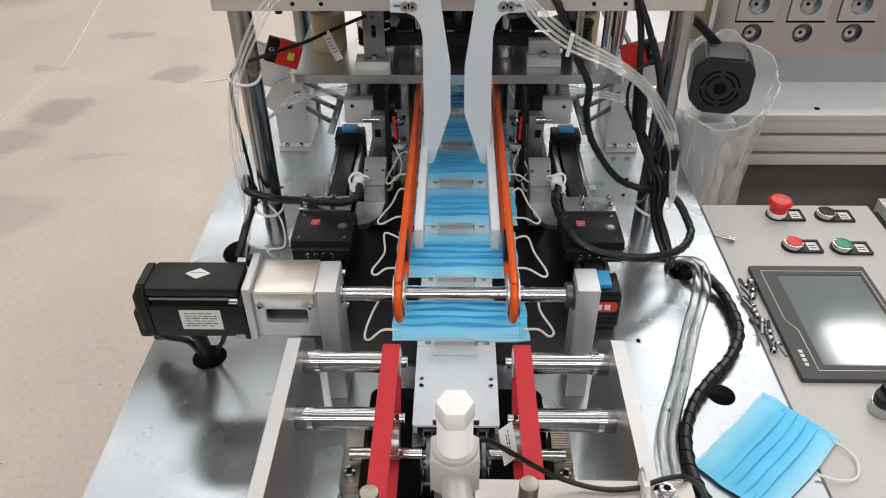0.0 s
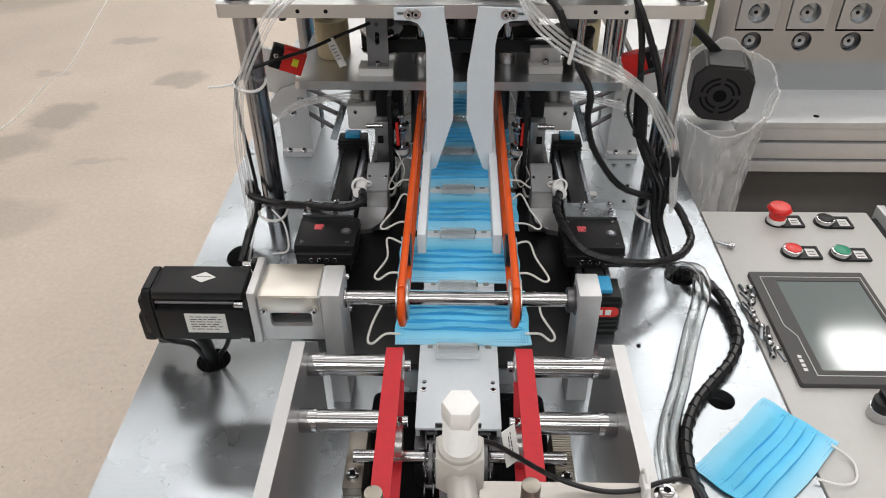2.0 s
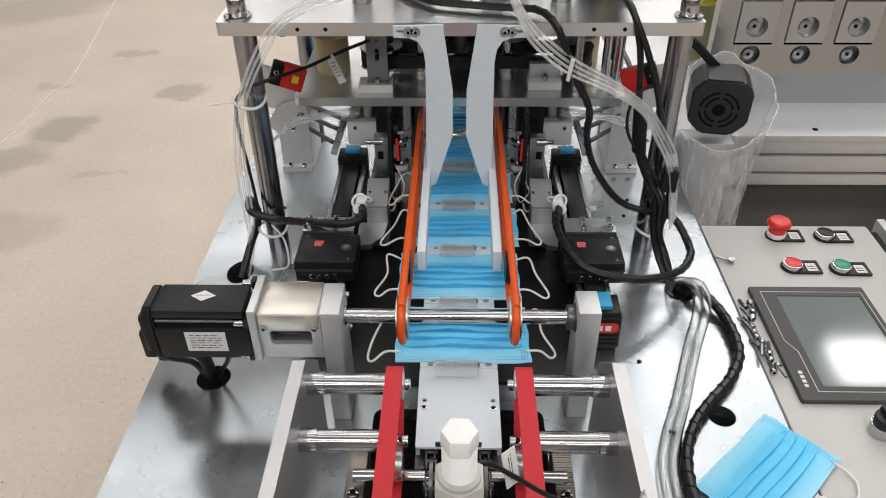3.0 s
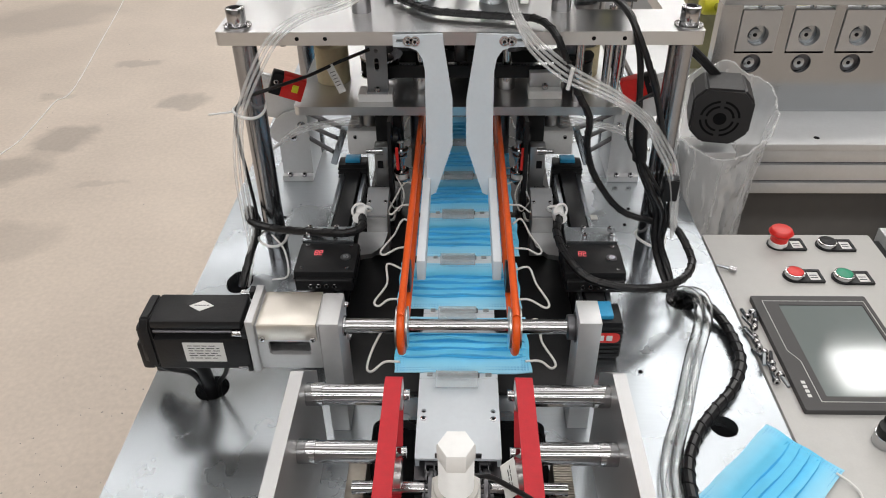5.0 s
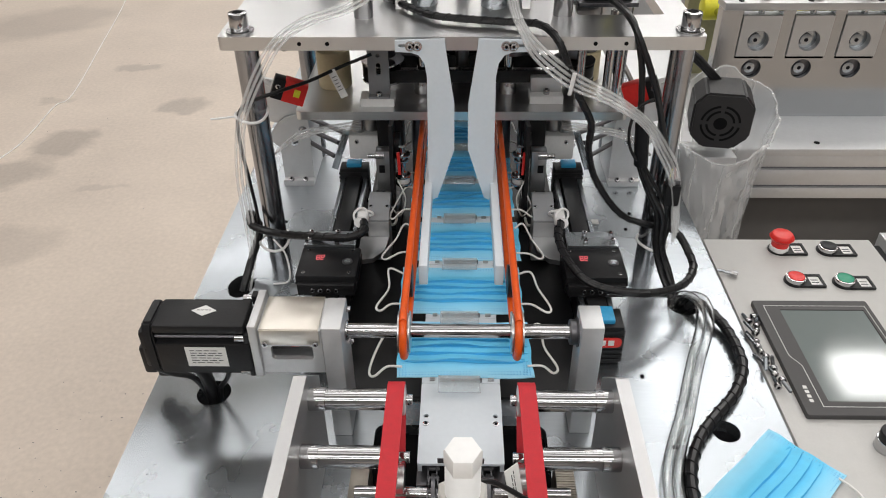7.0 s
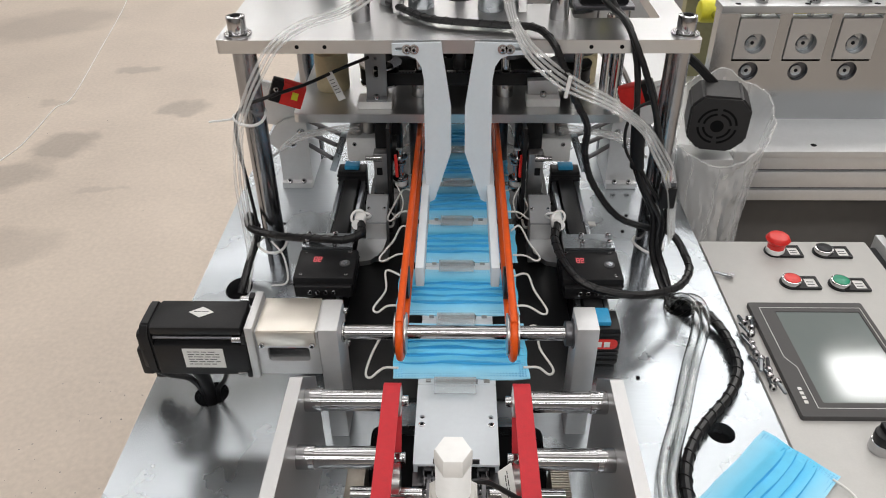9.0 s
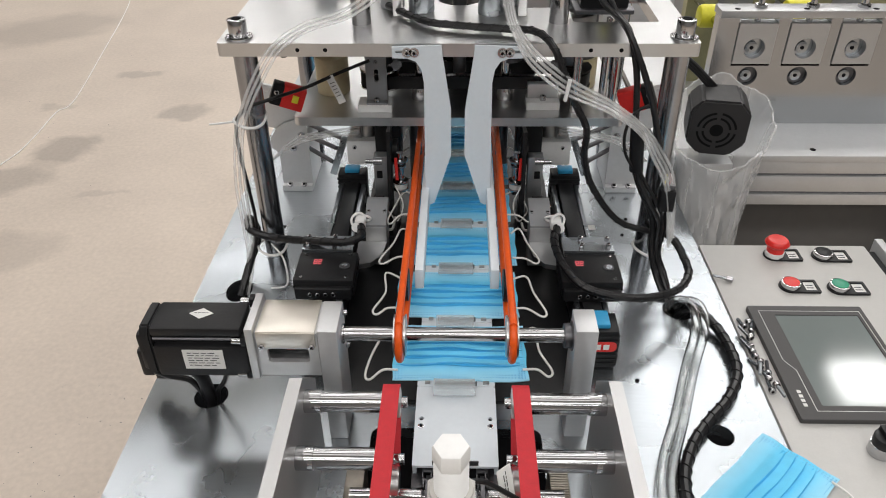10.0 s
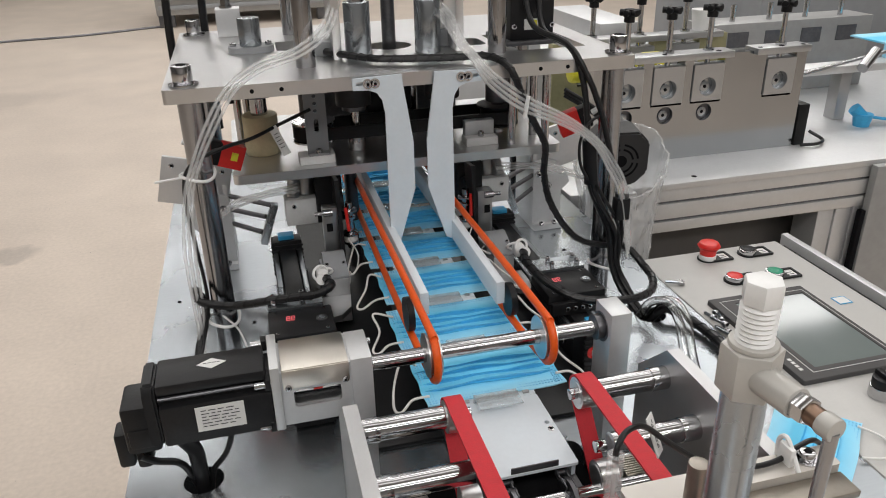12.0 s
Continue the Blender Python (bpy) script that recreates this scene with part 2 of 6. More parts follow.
def tube(bm, pts, r, seg=10, n=8, smooth=True, closed=False, flat=1.0, wave=0.0):
    path = spline(pts, n) if smooth else [Vector(p) for p in pts]
    rings, up = [], Vector((0.3, 0.2, 0.93))
    for i, p in enumerate(path):
        t = (path[min(i + 1, len(path) - 1)] - path[max(i - 1, 0)]).normalized()
        up = (up - t * up.dot(t))
        up = up.normalized() if up.length > 1e-4 else t.orthogonal().normalized()
        s = t.cross(up)
        rr = r * (1 + wave * math.sin(i * 2.1))
        rings.append([bm.verts.new(p + (up * math.cos(a) * flat + s * math.sin(a)) * rr) for a in (2 * math.pi * k / seg for k in range(seg))])
    for a, b in zip(rings, rings[1:]):
        for k in range(seg):
            f = bm.faces.new((a[k], a[(k + 1) % seg], b[(k + 1) % seg], b[k]))
    bm.faces.new(rings[0][::-1])
    bm.faces.new(rings[-1])
    return bm


def sheet(bm, outline, holes, m, thick, bev=0.0):
    """A plate in its own xy-plane, thick below it, with holes (lists of xy) cut through."""
    n0 = len(bm.verts)
    loops = []
    for loop in [outline] + holes:
        vs = [bm.verts.new((x, y, 0)) for x, y in loop]
        loops.append([bm.edges.new((vs[i], vs[(i + 1) % len(vs)])) for i in range(len(vs))])
    res = bmesh.ops.triangle_fill(bm, use_beauty=True, use_dissolve=False, edges=[e for l in loops for e in l])
    fs = [g for g in res["geom"] if isinstance(g, bmesh.types.BMFace)]
    ex = bmesh.ops.extrude_face_region(bm, geom=fs)
    vs = [g for g in ex["geom"] if isinstance(g, bmesh.types.BMVert)]
    bmesh.ops.translate(bm, verts=vs, vec=(0, 0, -thick))
    bm.verts.ensure_lookup_table()
    bmesh.ops.transform(bm, matrix=m, verts=bm.verts[n0:])
    bmesh.ops.recalc_face_normals(bm, faces=bm.faces[:])
    return bm


def ring_pts(cx, cy, r, n=28, ry=None):
    return [(cx + r * math.cos(2 * math.pi * k / n), cy + (ry or r) * math.sin(2 * math.pi * k / n)) for k in range(n)]


def round_rect(x0, x1, y0, y1, r, n=5):
    out = []
    for cx, cy, a0 in ((x1 - r, y1 - r, 0), (x0 + r, y1 - r, 90), (x0 + r, y0 + r, 180), (x1 - r, y0 + r, 270)):
        out += [(cx + r * math.cos(radians(a0 + 90 * k / n)), cy + r * math.sin(radians(a0 + 90 * k / n))) for k in range(n + 1)]
    return out


XZ = Matrix(((1, 0, 0, 0), (0, 0, 1, 0), (0, 1, 0, 0), (0, 0, 0, 1)))  # sheet's xy -> world xz, facing -y towards thickness


def obj(name, bm, material, smooth=True):
    me = bpy.data.meshes.new(name)
    bm.normal_update()
    bm.to_mesh(me)
    bm.free()
    me.materials.append(material)
    if smooth:
        me.shade_smooth()
        me.set_sharp_from_angle(angle=radians(35))
    return new(name, me)


def thing(name, at, label, category, group="", kind=""):
    e = new(name)
    e.empty_display_size = 0.02
    e.location = at
    return tagged(e, label, category, group, kind)


def base_of(ob):
    while ob.parent is not None:
        ob = ob.parent
    return ob.location


def part(name, bm, material, parent, label=""):
    """One mesh, made in world places, as a part under a thing or under a part."""
    bmesh.ops.translate(bm, verts=bm.verts, vec=-Vector(base_of(parent)))
    ob = obj(name, bm, material)
    ob.parent = parent
    if label:
        tagged(ob, label)
    return ob


def single(name, bm, material, label, category, group="", kind=""):
    return tagged(obj(name, bm, material), label, category, group, kind)


def screw(parent, p, d, r=0.004, h=0.005, name="socket_screw", washer=False):
    """A socket head screw: head with a black hexagon as its shaded socket, looking along d."""
    p, d = Vector(p), Vector(d).normalized()
    bm = B()
    rod(bm, p, p + d * h, r, 14, bev=r * 0.15)
    if washer:
        rod(bm, p - d * 0.0005, p + d * 0.0015, r * 1.55, 18)
    s = part(name, bm, M_CHROME, parent)
    bm = B()
    rod(bm, p + d * (h - 0.002), p + d * (h + 0.0003), r * 0.52, 6)
    part("hex_socket", bm, M_VOID, s)
    return s


def label_bars(parent, m, w, h, rows, seed=1):
    """Bars that stand for fine print, in the label's own plane m."""
    rnd = random.Random(seed)
    bm = B()
    for k in range(rows):
        y = h / 2 - h * (k + 0.75) / (rows + 0.6)
        x = -w * 0.44
        while x < w * 0.36:
            l = rnd.uniform(0.08, 0.25) * w
            box(bm, x, min(x + l, w * 0.44), y, y + h * 0.2 / rows, 0, 0.0003, m=m)
            x += l + 0.05 * w
    return part("print", bm, M_INK, parent)


# ---- the hall ----
bm = B()
box(bm, -14, 14, -10, 18, FLOOR - 0.2, FLOOR)
single("floor", bm, M_CONCRETE, "worn beige polished concrete hall floor with dark stains", "floor", kind="structure")
# walls and ceiling stay out of view, added for bounce light and reflections
for nm, a in (("wall_west", (-14.2, -14, -10, 18)), ("wall_east", (14, 14.2, -10, 18)), ("wall_north", (-14.2, 14.2, 18, 18.2)), ("wall_south", (-14.2, 14.2, -10.2, -10))):
    bm = B()
    box(bm, *a, FLOOR, 5.2)
    single(nm, bm, M_WALL, "unseen plain painted factory hall wall", "wall", kind="structure")
bm = B()
box(bm, -14.2, 14.2, -10.2, 18.2, 5.2, 5.4)
single("ceiling", bm, M_WALL, "unseen plain pale factory hall ceiling", "ceiling", kind="structure")


# ---- machine table ----
T = thing("machine_table", (0, 0, FLOOR), "ground steel machine table with cable holes on a grey frame", "machine table")
bm = B()
sheet(bm, round_rect(-0.40, 0.405, -0.95, 0.95, 0.004, 2), [ring_pts(-0.317, -0.236, 0.022), ring_pts(0.329, -0.293, 0.017), ring_pts(-0.335, -0.012, 0.02, ry=0.028), ring_pts(0.335, -0.05, 0.024),
      round_rect(-0.101, 0.109, -0.66, -0.287, 0.012)], Matrix(), 0.018)
part("table_plate", bm, M_STEEL, T, "brushed steel plate with round cable holes")
bm = B()
box(bm, -0.385, 0.39, -0.93, 0.93, FLOOR + 0.08, -0.10, 0.004)
part("cabinet", bm, M_GREY, T, "grey painted cabinet under the plate")
# added black sheet: the shade seen through the holes, put into its colour
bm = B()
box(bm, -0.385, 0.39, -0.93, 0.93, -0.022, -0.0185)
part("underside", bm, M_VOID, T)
for sx in (-0.36, 0.365):
    for sy in (-0.9, 0.9):
        bm = B()
        rod(bm, (sx, sy, FLOOR), (sx, sy, FLOOR + 0.09), 0.025, 16)
        part("foot", bm, M_BLACK, T)
for a in ((-0.385, -0.345, -0.93, -0.89), (0.35, 0.39, -0.93, -0.89), (-0.385, -0.345, 0.89, 0.93), (0.35, 0.39, 0.89, 0.93)):
    bm = B()
    box(bm, *a, -0.10, -0.022)
    part("frame_post", bm, M_GREY, T)
for k, (sx, sy) in enumerate(((-0.30, 0.17), (-0.315, 0.145), (-0.365, 0.20), (0.30, 0.20), (0.285, 0.15), (-0.25, 0.10), (0.26, -0.32), (0.245, -0.20))):
    bm = B()
    rod(bm, (sx, sy, 0.0002), (sx, sy, 0.0012), 0.003, 12)
    part("tapped_hole", bm, M_VOID, T)

# ---- gantry with four posts, top plate and middle plate ----
TOP = 0.376
G = thing("press_gantry", (0, 0.25, 0), "four-post aluminium press gantry with chrome columns over the conveyor", "gantry")
bm = B()
holes = [ring_pts(0.005, 0.235, 0.034), round_rect(0.165, 0.285, 0.125, 0.27, 0.004, 2), round_rect(-0.165, -0.09, 0.25, 0.33, 0.006, 2), round_rect(0.09, 0.15, 0.19, 0.25, 0.01)]
sheet(bm, round_rect(-0.318, 0.322, 0.037, 0.485, 0.006, 3), holes, Matrix.Translation((0, 0, TOP)), 0.018)
TP = part("top_plate", bm, M_ALU, G, "milled aluminium top plate")
for x in (-0.21, -0.173, 0.178, 0.218):
    bm = B()
    rod(bm, (x, 0.0365, 0.367), (x, 0.0385, 0.367), 0.0028, 12)
    part("front_hole", bm, M_VOID, TP)
for x in (-0.292, 0.304):
    for y in (0.06, 0.45):
        bm = B()
        rod(bm, (x * 0.985, y, 0.0), (x * 0.985, y, TOP - 0.018), 0.0162, 28)
        part("post", bm, M_POST, G, "polished steel guide column")
        bm = B()
        rod(bm, (x, y, TOP), (x, y, TOP + 0.0025), 0.0185, 24)
        part("washer", bm, M_CHROME, G)
        bm = B()
        rod(bm, (x, y, TOP + 0.002), (x, y, TOP + 0.0255), 0.0125, 24, bev=0.0015)
        c = part("cap_screw", bm, M_CHROME, G)
        bm = B()
        rod(bm, (x, y, TOP + 0.015), (x, y, TOP + 0.0259), 0.0072, 6)
        part("hex_socket", bm, M_VOID, c)
MID = 0.222
bm = B()
sheet(bm, round_rect(-0.252, 0.259, 0.14, 0.46, 0.01), [], Matrix.Translation((0, 0, MID)), 0.014)
part("middle_plate", bm, M_ALU, G, "milled aluminium middle plate")
for x, y, r in ((-0.133, 0.12, 0.0135), (0.144, 0.126, 0.0135), (-0.133, 0.40, 0.0135), (0.144, 0.40, 0.0135)):
    bm = B()
    rod(bm, (x, y, TOP), (x, y, 0.80), r, 24)
    part("column", bm, M_CHROME, G)
for x, y in ((-0.051, 0.178), (0.05, 0.165)):
    bm = B()
    rod(bm, (x, y, TOP), (x, y, TOP + 0.075), 0.019, 28, bev=0.001)
    part("bearing_sleeve", bm, M_STEEL, G, "steel bearing sleeve")
    bm = B()
    rod(bm, (x, y, TOP + 0.075), (x, y, 0.72), 0.0115, 24)
    part("guide_rod", bm, M_CHROME, G)
bm = B()
rod(bm, (0.005, 0.235, 0.26), (0.005, 0.235, 0.75), 0.0105, 20)
part("piston_rod", bm, M_DARKST, G)
bm = B()
box(bm, -0.11, 0.12, 0.08, 0.44, 0.70, 0.72, 0.002)
part("upper_plate", bm, M_ALU, G)
for x in (-0.085, 0.095):
    bm = B()
    box(bm, x - 0.006, x + 0.006, 0.15, 0.22, TOP, 0.6, 0.001)
    part("upright", bm, M_ALU, G)
# blades that hold the masks down
for s, name in ((-1, "hold_down_blade"), (1, "hold_down_blade")):
    cx = 0.0035
    pts = [(0.087, 0.374), (0.022, 0.376), (0.0215, 0.368), (0.0095, 0.285), (0.0095, 0.216), (0.034, 0.137), (0.041, 0.133), (0.0465, 0.142), (0.047, 0.19), (0.046, 0.325), (0.049, 0.343), (0.056, 0.354), (0.066, 0.358), (0.087, 0.359)]
    out = [(cx + s * x, z) for x, z in pts]
    slot = [(cx + s * x, z) for x, z in round_rect(0.062, 0.083, 0.3645, 0.3695, 0.0024, 3)]
    d = thing(name, (cx + s * 0.06, 0.03, 0.36), "pale coated sheet metal blade hanging from the top plate", "guide blade", "pair of hold-down blades")
    bm = B()
    sheet(bm, out, [slot], Matrix.Translation((0, 0.033, 0)) @ XZ, 0.004)
    part("blade", bm, M_SHEET, d)
    for x in (0.058, 0.0675):
        screw(d, (cx + s * x, 0.0285, 0.367), (0, -1, 0), 0.0042, 0.004, washer=True)

# ---- conveyor: bed, carriers, masks ----
CX = 0.004
C = thing("conveyor_bed", (CX, 0.1, 0), "dark conveyor bed with pale carrier plates", "conveyor")
bm = B()
box(bm, -0.158, 0.167, -0.245, 0.60, 0.0, 0.006, 0.001)
part("base_plate", bm, M_BLACK, C, "black base plate")
for x in (-0.036, 0.044):
    bm = B()
    box(bm, x - 0.006, x + 0.006, -0.43, 0.60, 0.006, 0.07, 0.001)
    part("rail", bm, M_DARKST, C)
bm = B()
box(bm, -0.03, 0.038, -0.44, 0.60, 0.02, 0.06, 0.001)
part("chain_channel", bm, M_BLACK, C)
PITCH = 0.1145


def carrier(y0):
    t = thing("carrier_plate", (CX, y0, 0.07), "pale metal carrier plate with a clear acrylic clip", "carrier plate", "carrier plates on the conveyor")
    hs = [ring_pts(sx, y0 - py, 0.0028, 12) for sx in (CX - 0.038, CX + 0.038) for py in (0.049,)]
    bm = B()
    sheet(bm, round_rect(CX - 0.045, CX + 0.045, y0 - 0.114, y0, 0.002, 2), hs, Matrix.Translation((0, 0, 0.091)), 0.003)
    box(bm, CX - 0.045, CX - 0.041, y0 - 0.107, y0 - 0.001, 0.068, 0.0885)
    box(bm, CX + 0.041, CX + 0.045, y0 - 0.107, y0 - 0.001, 0.068, 0.0885)
    part("plate", bm, M_SHEET, t)
    for sx in (-0.038, 0.038):
        screw(t, (CX + sx, y0 - 0.060, 0.0905), (0, 0, 1), 0.0036, 0.001)
    bm = B()
    box(bm, CX - 0.026, CX + 0.022, y0 - 0.023, y0 + 0.003, 0.0995, 0.1012, 0.0005)
    box(bm, CX - 0.026, CX + 0.022, y0 + 0.001, y0 + 0.003, 0.0915, 0.0994)
    part("clip", bm, M_ACRYL, t, "clear acrylic clip")
    bm = B()
    box(bm, CX - 0.036, CX - 0.030, y0 + 0.003, y0 + 0.007, 0.0915, 0.0935)
    part("finger", bm, M_PLATE, t)
    bm = B()
    box(bm, CX + 0.031, CX + 0.038, y0 + 0.003, y0 + 0.007, 0.0915, 0.0935)
    part("finger", bm, M_PLATE, t)
    bm = B()
    box(bm, CX - 0.024, CX + 0.024, y0 - 0.1138, y0 - 0.1125, 0.0915, 0.0985, 0.0004)
    part("stop_lip", bm, M_DARKST, t)
    return t


first = carrier(-0.305)
for i in range(1, 8):
    copy_thing(first, Matrix.Translation((CX, -0.305 + PITCH * i, 0.07)))


def mask(name, at, label, group, seed, w=0.16, d=0.097, loops=True, puff=0.002):
    """A pleated face mask lying flat; its own x runs along the pleats."""
    rnd = random.Random(seed)
    t = thing(name, at, label, "face mask", group)
    nx, ny = 36, 84
    folds = (0.27, 0.40, 0.53, 0.66)
    bm = B()
    grid = []

    def lift(u, v):
        ed = min(1, min(u, 1 - u) * 7)
        z = puff * math.sin(math.pi * v) * math.sin(math.pi * u) * ed
        return z + 0.0012 * noise.noise(Vector((u * 4 + seed * 3.1, v * 4, seed))) + 0.002

    for j in range(ny + 1):
        v = j / ny
        row = []
        for i in range(nx + 1):
            u = i / nx
            ed = min(1, min(u, 1 - u) * 7)
            z = fold = 0.0
            for c in folds:
                w2 = (v - c) / 0.125
                if 0 <= w2 < 1:
                    z += (1 - w2) ** 1.5 * 0.0062 * ed * (0.8 + 0.25 * math.sin(u * 9 + c * 30 + seed))
                    fold += 0.0050 * ed * math.exp(-w2 * 6)
            x = (u - 0.5) * w + 0.0008 * math.sin(v * 14 + seed)
            y = (v - 0.5) * d + 0.0012 * math.sin(u * 5 + seed) + (0.0006 * noise.noise(Vector((u * 9, v * 3, seed)))) - fold + 0.0022 * ed * noise.noise(Vector((u * 2.5, v * 1.6, seed * 1.7)))
            row.append(bm.verts.new((x, y, z + lift(u, v))))
        grid.append(row)
    for j in range(ny):
        for i in range(nx):
            bm.faces.new((grid[j][i], grid[j][i + 1], grid[j + 1][i + 1], grid[j + 1][i]))
    fs = bm.faces[:]
    ex = bmesh.ops.extrude_face_region(bm, geom=fs)
    bmesh.ops.translate(bm, verts=[g for g in ex["geom"] if isinstance(g, bmesh.types.BMVert)], vec=(0, 0, -0.0014))
    bmesh.ops.recalc_face_normals(bm, faces=bm.faces[:])
    body = obj("fabric", bm, M_BLUE)
    body.parent = t
    # strips under each fold: layered fabric and crease shade put into a deeper blue
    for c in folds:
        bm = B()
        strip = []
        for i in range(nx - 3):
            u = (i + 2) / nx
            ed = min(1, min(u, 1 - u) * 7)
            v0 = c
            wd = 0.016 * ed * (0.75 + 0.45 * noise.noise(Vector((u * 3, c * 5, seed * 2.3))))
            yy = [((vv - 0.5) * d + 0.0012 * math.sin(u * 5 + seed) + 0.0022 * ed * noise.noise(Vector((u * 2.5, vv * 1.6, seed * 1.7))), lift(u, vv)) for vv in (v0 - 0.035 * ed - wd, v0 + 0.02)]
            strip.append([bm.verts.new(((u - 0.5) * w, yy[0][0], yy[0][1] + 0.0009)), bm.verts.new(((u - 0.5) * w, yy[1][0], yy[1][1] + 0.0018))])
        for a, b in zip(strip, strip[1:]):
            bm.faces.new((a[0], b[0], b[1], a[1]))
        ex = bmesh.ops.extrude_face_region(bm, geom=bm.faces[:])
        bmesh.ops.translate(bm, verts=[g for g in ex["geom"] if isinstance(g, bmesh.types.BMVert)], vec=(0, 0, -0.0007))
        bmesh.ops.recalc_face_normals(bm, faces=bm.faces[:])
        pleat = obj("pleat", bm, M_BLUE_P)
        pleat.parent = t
    bm = B()
    for sx in (-1, 1):
        for k in range(3):
            for j in range(24):
                x, y = sx * (w / 2 - 0.004 - 0.0032 * k), (j / 23 - 0.5) * d * 0.93
                box(bm, x - 0.0006, x + 0.0006, y - 0.0009, y + 0.0009, 0.0005, 0.0029)
    for sy in (-1, 1):
        for k in range(2):
            for j in range(40):
                x, y = (j / 39 - 0.5) * w * 0.9, sy * (d / 2 - 0.004 - 0.004 * k)
                box(bm, x - 0.0008, x + 0.0008, y - 0.0005, y + 0.0005, 0.0005, 0.0028)
    weld = obj("weld_dots", bm, M_BLUE_D, smooth=False)
    weld.parent = t
    for sx in ((-1, 1) if loops is True else loops):
        o = [rnd.uniform(-0.006, 0.006) for _ in range(6)]
        pts = [(sx * (w / 2 - 0.006), d * 0.30, 0.004), (sx * (w / 2 + 0.013 + o[0]), d * 0.36 + o[1], 0.006), (sx * (w / 2 + 0.022 + o[2]), d * 0.05, 0.0),
               (sx * (w / 2 + 0.036 + o[3]), -d * 0.30 + o[4], -0.006), (sx * (w / 2 + 0.030 + o[3]), -d * 0.40 + o[4], -0.006), (sx * (w / 2 + 0.012), -d * 0.30, 0.0), (sx * (w / 2 - 0.006), -d * 0.34, 0.004)]
        bm = B()
        tube(bm, pts, 0.0015, 8, 6)
        ob = obj("ear_loop", bm, M_WHITE)
        ob.parent = t
    return t


for i in range(8):
    y0 = -0.298 + PITCH * i
    dx = (0.002, -0.002, 0.003, 0.0, 0.002, -0.001, 0.001, 0)[i]
    m = mask("face_mask", (CX + 0.002 + dx, y0 + 0.0505, 0.0905), "light blue pleated disposable face mask on the conveyor", "masks on the conveyor", i + 1)
    m.rotation_euler = (0, 0, radians((1.0, 0.4, -0.4, 0.3, 0, 0, 0, 0)[i]))

# ---- orange round belts ----
for s, x in ((-1, -0.0605), (1, 0.0675)):
    t = thing("belt_drive", (x, -0.277, 0.145), "orange round transport belt on a steel grooved pulley", "transport belt", "pair of orange belts")
    yb, zb, r = 0.42, 0.138, 0.0275
    loop = [(x, -0.277 - r * math.sin(a), 0.1445 + r * math.cos(a)) for a in (math.pi * k / 14 for k in range(15))]
    low = [(x, -0.17, 0.107), (x, 0.10, 0.104), (x, yb, 0.104)]
    high = [(x, yb, 0.160), (x, 0.1, 0.164), (x, -0.1, 0.1695)]
    for off in (0.0,):
        bm = B()
        tube(bm, [(p[0] + off, p[1], p[2]) for p in high + loop + low], 0.0045, 12, 3)
        part("belt", bm, M_ORANGE, t, "orange polyurethane round belt")
    bm = B()
    rod(bm, (x - 0.0068, -0.277, 0.1445), (x - 0.0052, -0.277, 0.1445), 0.0243, 36)
    rod(bm, (x + 0.0052, -0.277, 0.1445), (x + 0.0068, -0.277, 0.1445), 0.0243, 36)
    rod(bm, (x - 0.0053, -0.277, 0.1445), (x + 0.0053, -0.277, 0.1445), 0.0215, 36)
    part("pulley", bm, M_ALU, t)
    bm = B()
    rod(bm, (x - 0.005, -0.165, 0.132), (x + 0.003, -0.165, 0.132), 0.021, 30)
    part("idler_wheel", bm, M_BLACK, t, "black idler wheel")
    gx = CX + s * 0.0475
    g = thing("guide_bar", (gx, 0, 0.11), "pale aluminium guide bar beside the masks", "guide bar", "pair of guide bars")
    bm = B()
    box(bm, gx - 0.0055, gx + 0.0055, -0.174, 0.55, 0.132, 0.162, 0.0012)
    part("bar", bm, M_SHEET, g)

# ---- drive shaft, motor, bearing blocks ----
D = thing("drive_shaft", (0, -0.275, 0.1445), "polished steel drive shaft across the conveyor", "shaft")
bm = B()
rod(bm, (-0.132, -0.275, 0.1445), (0.141, -0.275, 0.1445), 0.0085, 28)
part("shaft", bm, M_CHROME, D)
for x0, x1, r in ((0.127, 0.1365, 0.0145), (-0.1280, -0.1250, 0.012)):
    bm = B()
    rod(bm, (x0, -0.275, 0.1445), (x1, -0.275, 0.1445), r, 26, bev=0.001)
    part("collar", bm, M_DARKST if x0 > 0 else M_CHROME, D)

R = thing("bearing_block", (0.153, -0.275, 0), "pale aluminium bearing block standing on the table", "bearing block")
bm = B()
box(bm, 0.1365, 0.1615, -0.298, -0.258, 0, 0.17, 0.0012)
part("block", bm, M_ALU_M, R)
bm = B()
rod(bm, (0.1355, -0.275, 0.1445), (0.1372, -0.275, 0.1445), 0.0175, 28)
part("bearing_ring", bm, M_DARKST, R)

S = thing("servo_motor", (-0.28, -0.28, 0), "black servo motor with coupling housing and bearing block", "motor")
bm = B()
box(bm, -0.334, -0.229, -0.3125, -0.256, 0.111, 0.1555, 0.003)
body = part("motor_body", bm, M_BLACK, S, "black motor body")
bm = B()
box(bm, -0.334, -0.229, -0.304, -0.262, 0.1553, 0.1685)
part("channel", bm, M_BLACK, body)
bm = B()
box(bm, -0.334, -0.233, -0.3105, -0.262, 0.1683, 0.180, 0.003)
part("top_slab", bm, M_BLACK, body, "matt black top slab")
bm = B()
rod(bm, (-0.333, -0.3065, 0.163), (-0.245, -0.3065, 0.163), 0.0022, 10)
part("tie_rod", bm, M_DARKST, body)
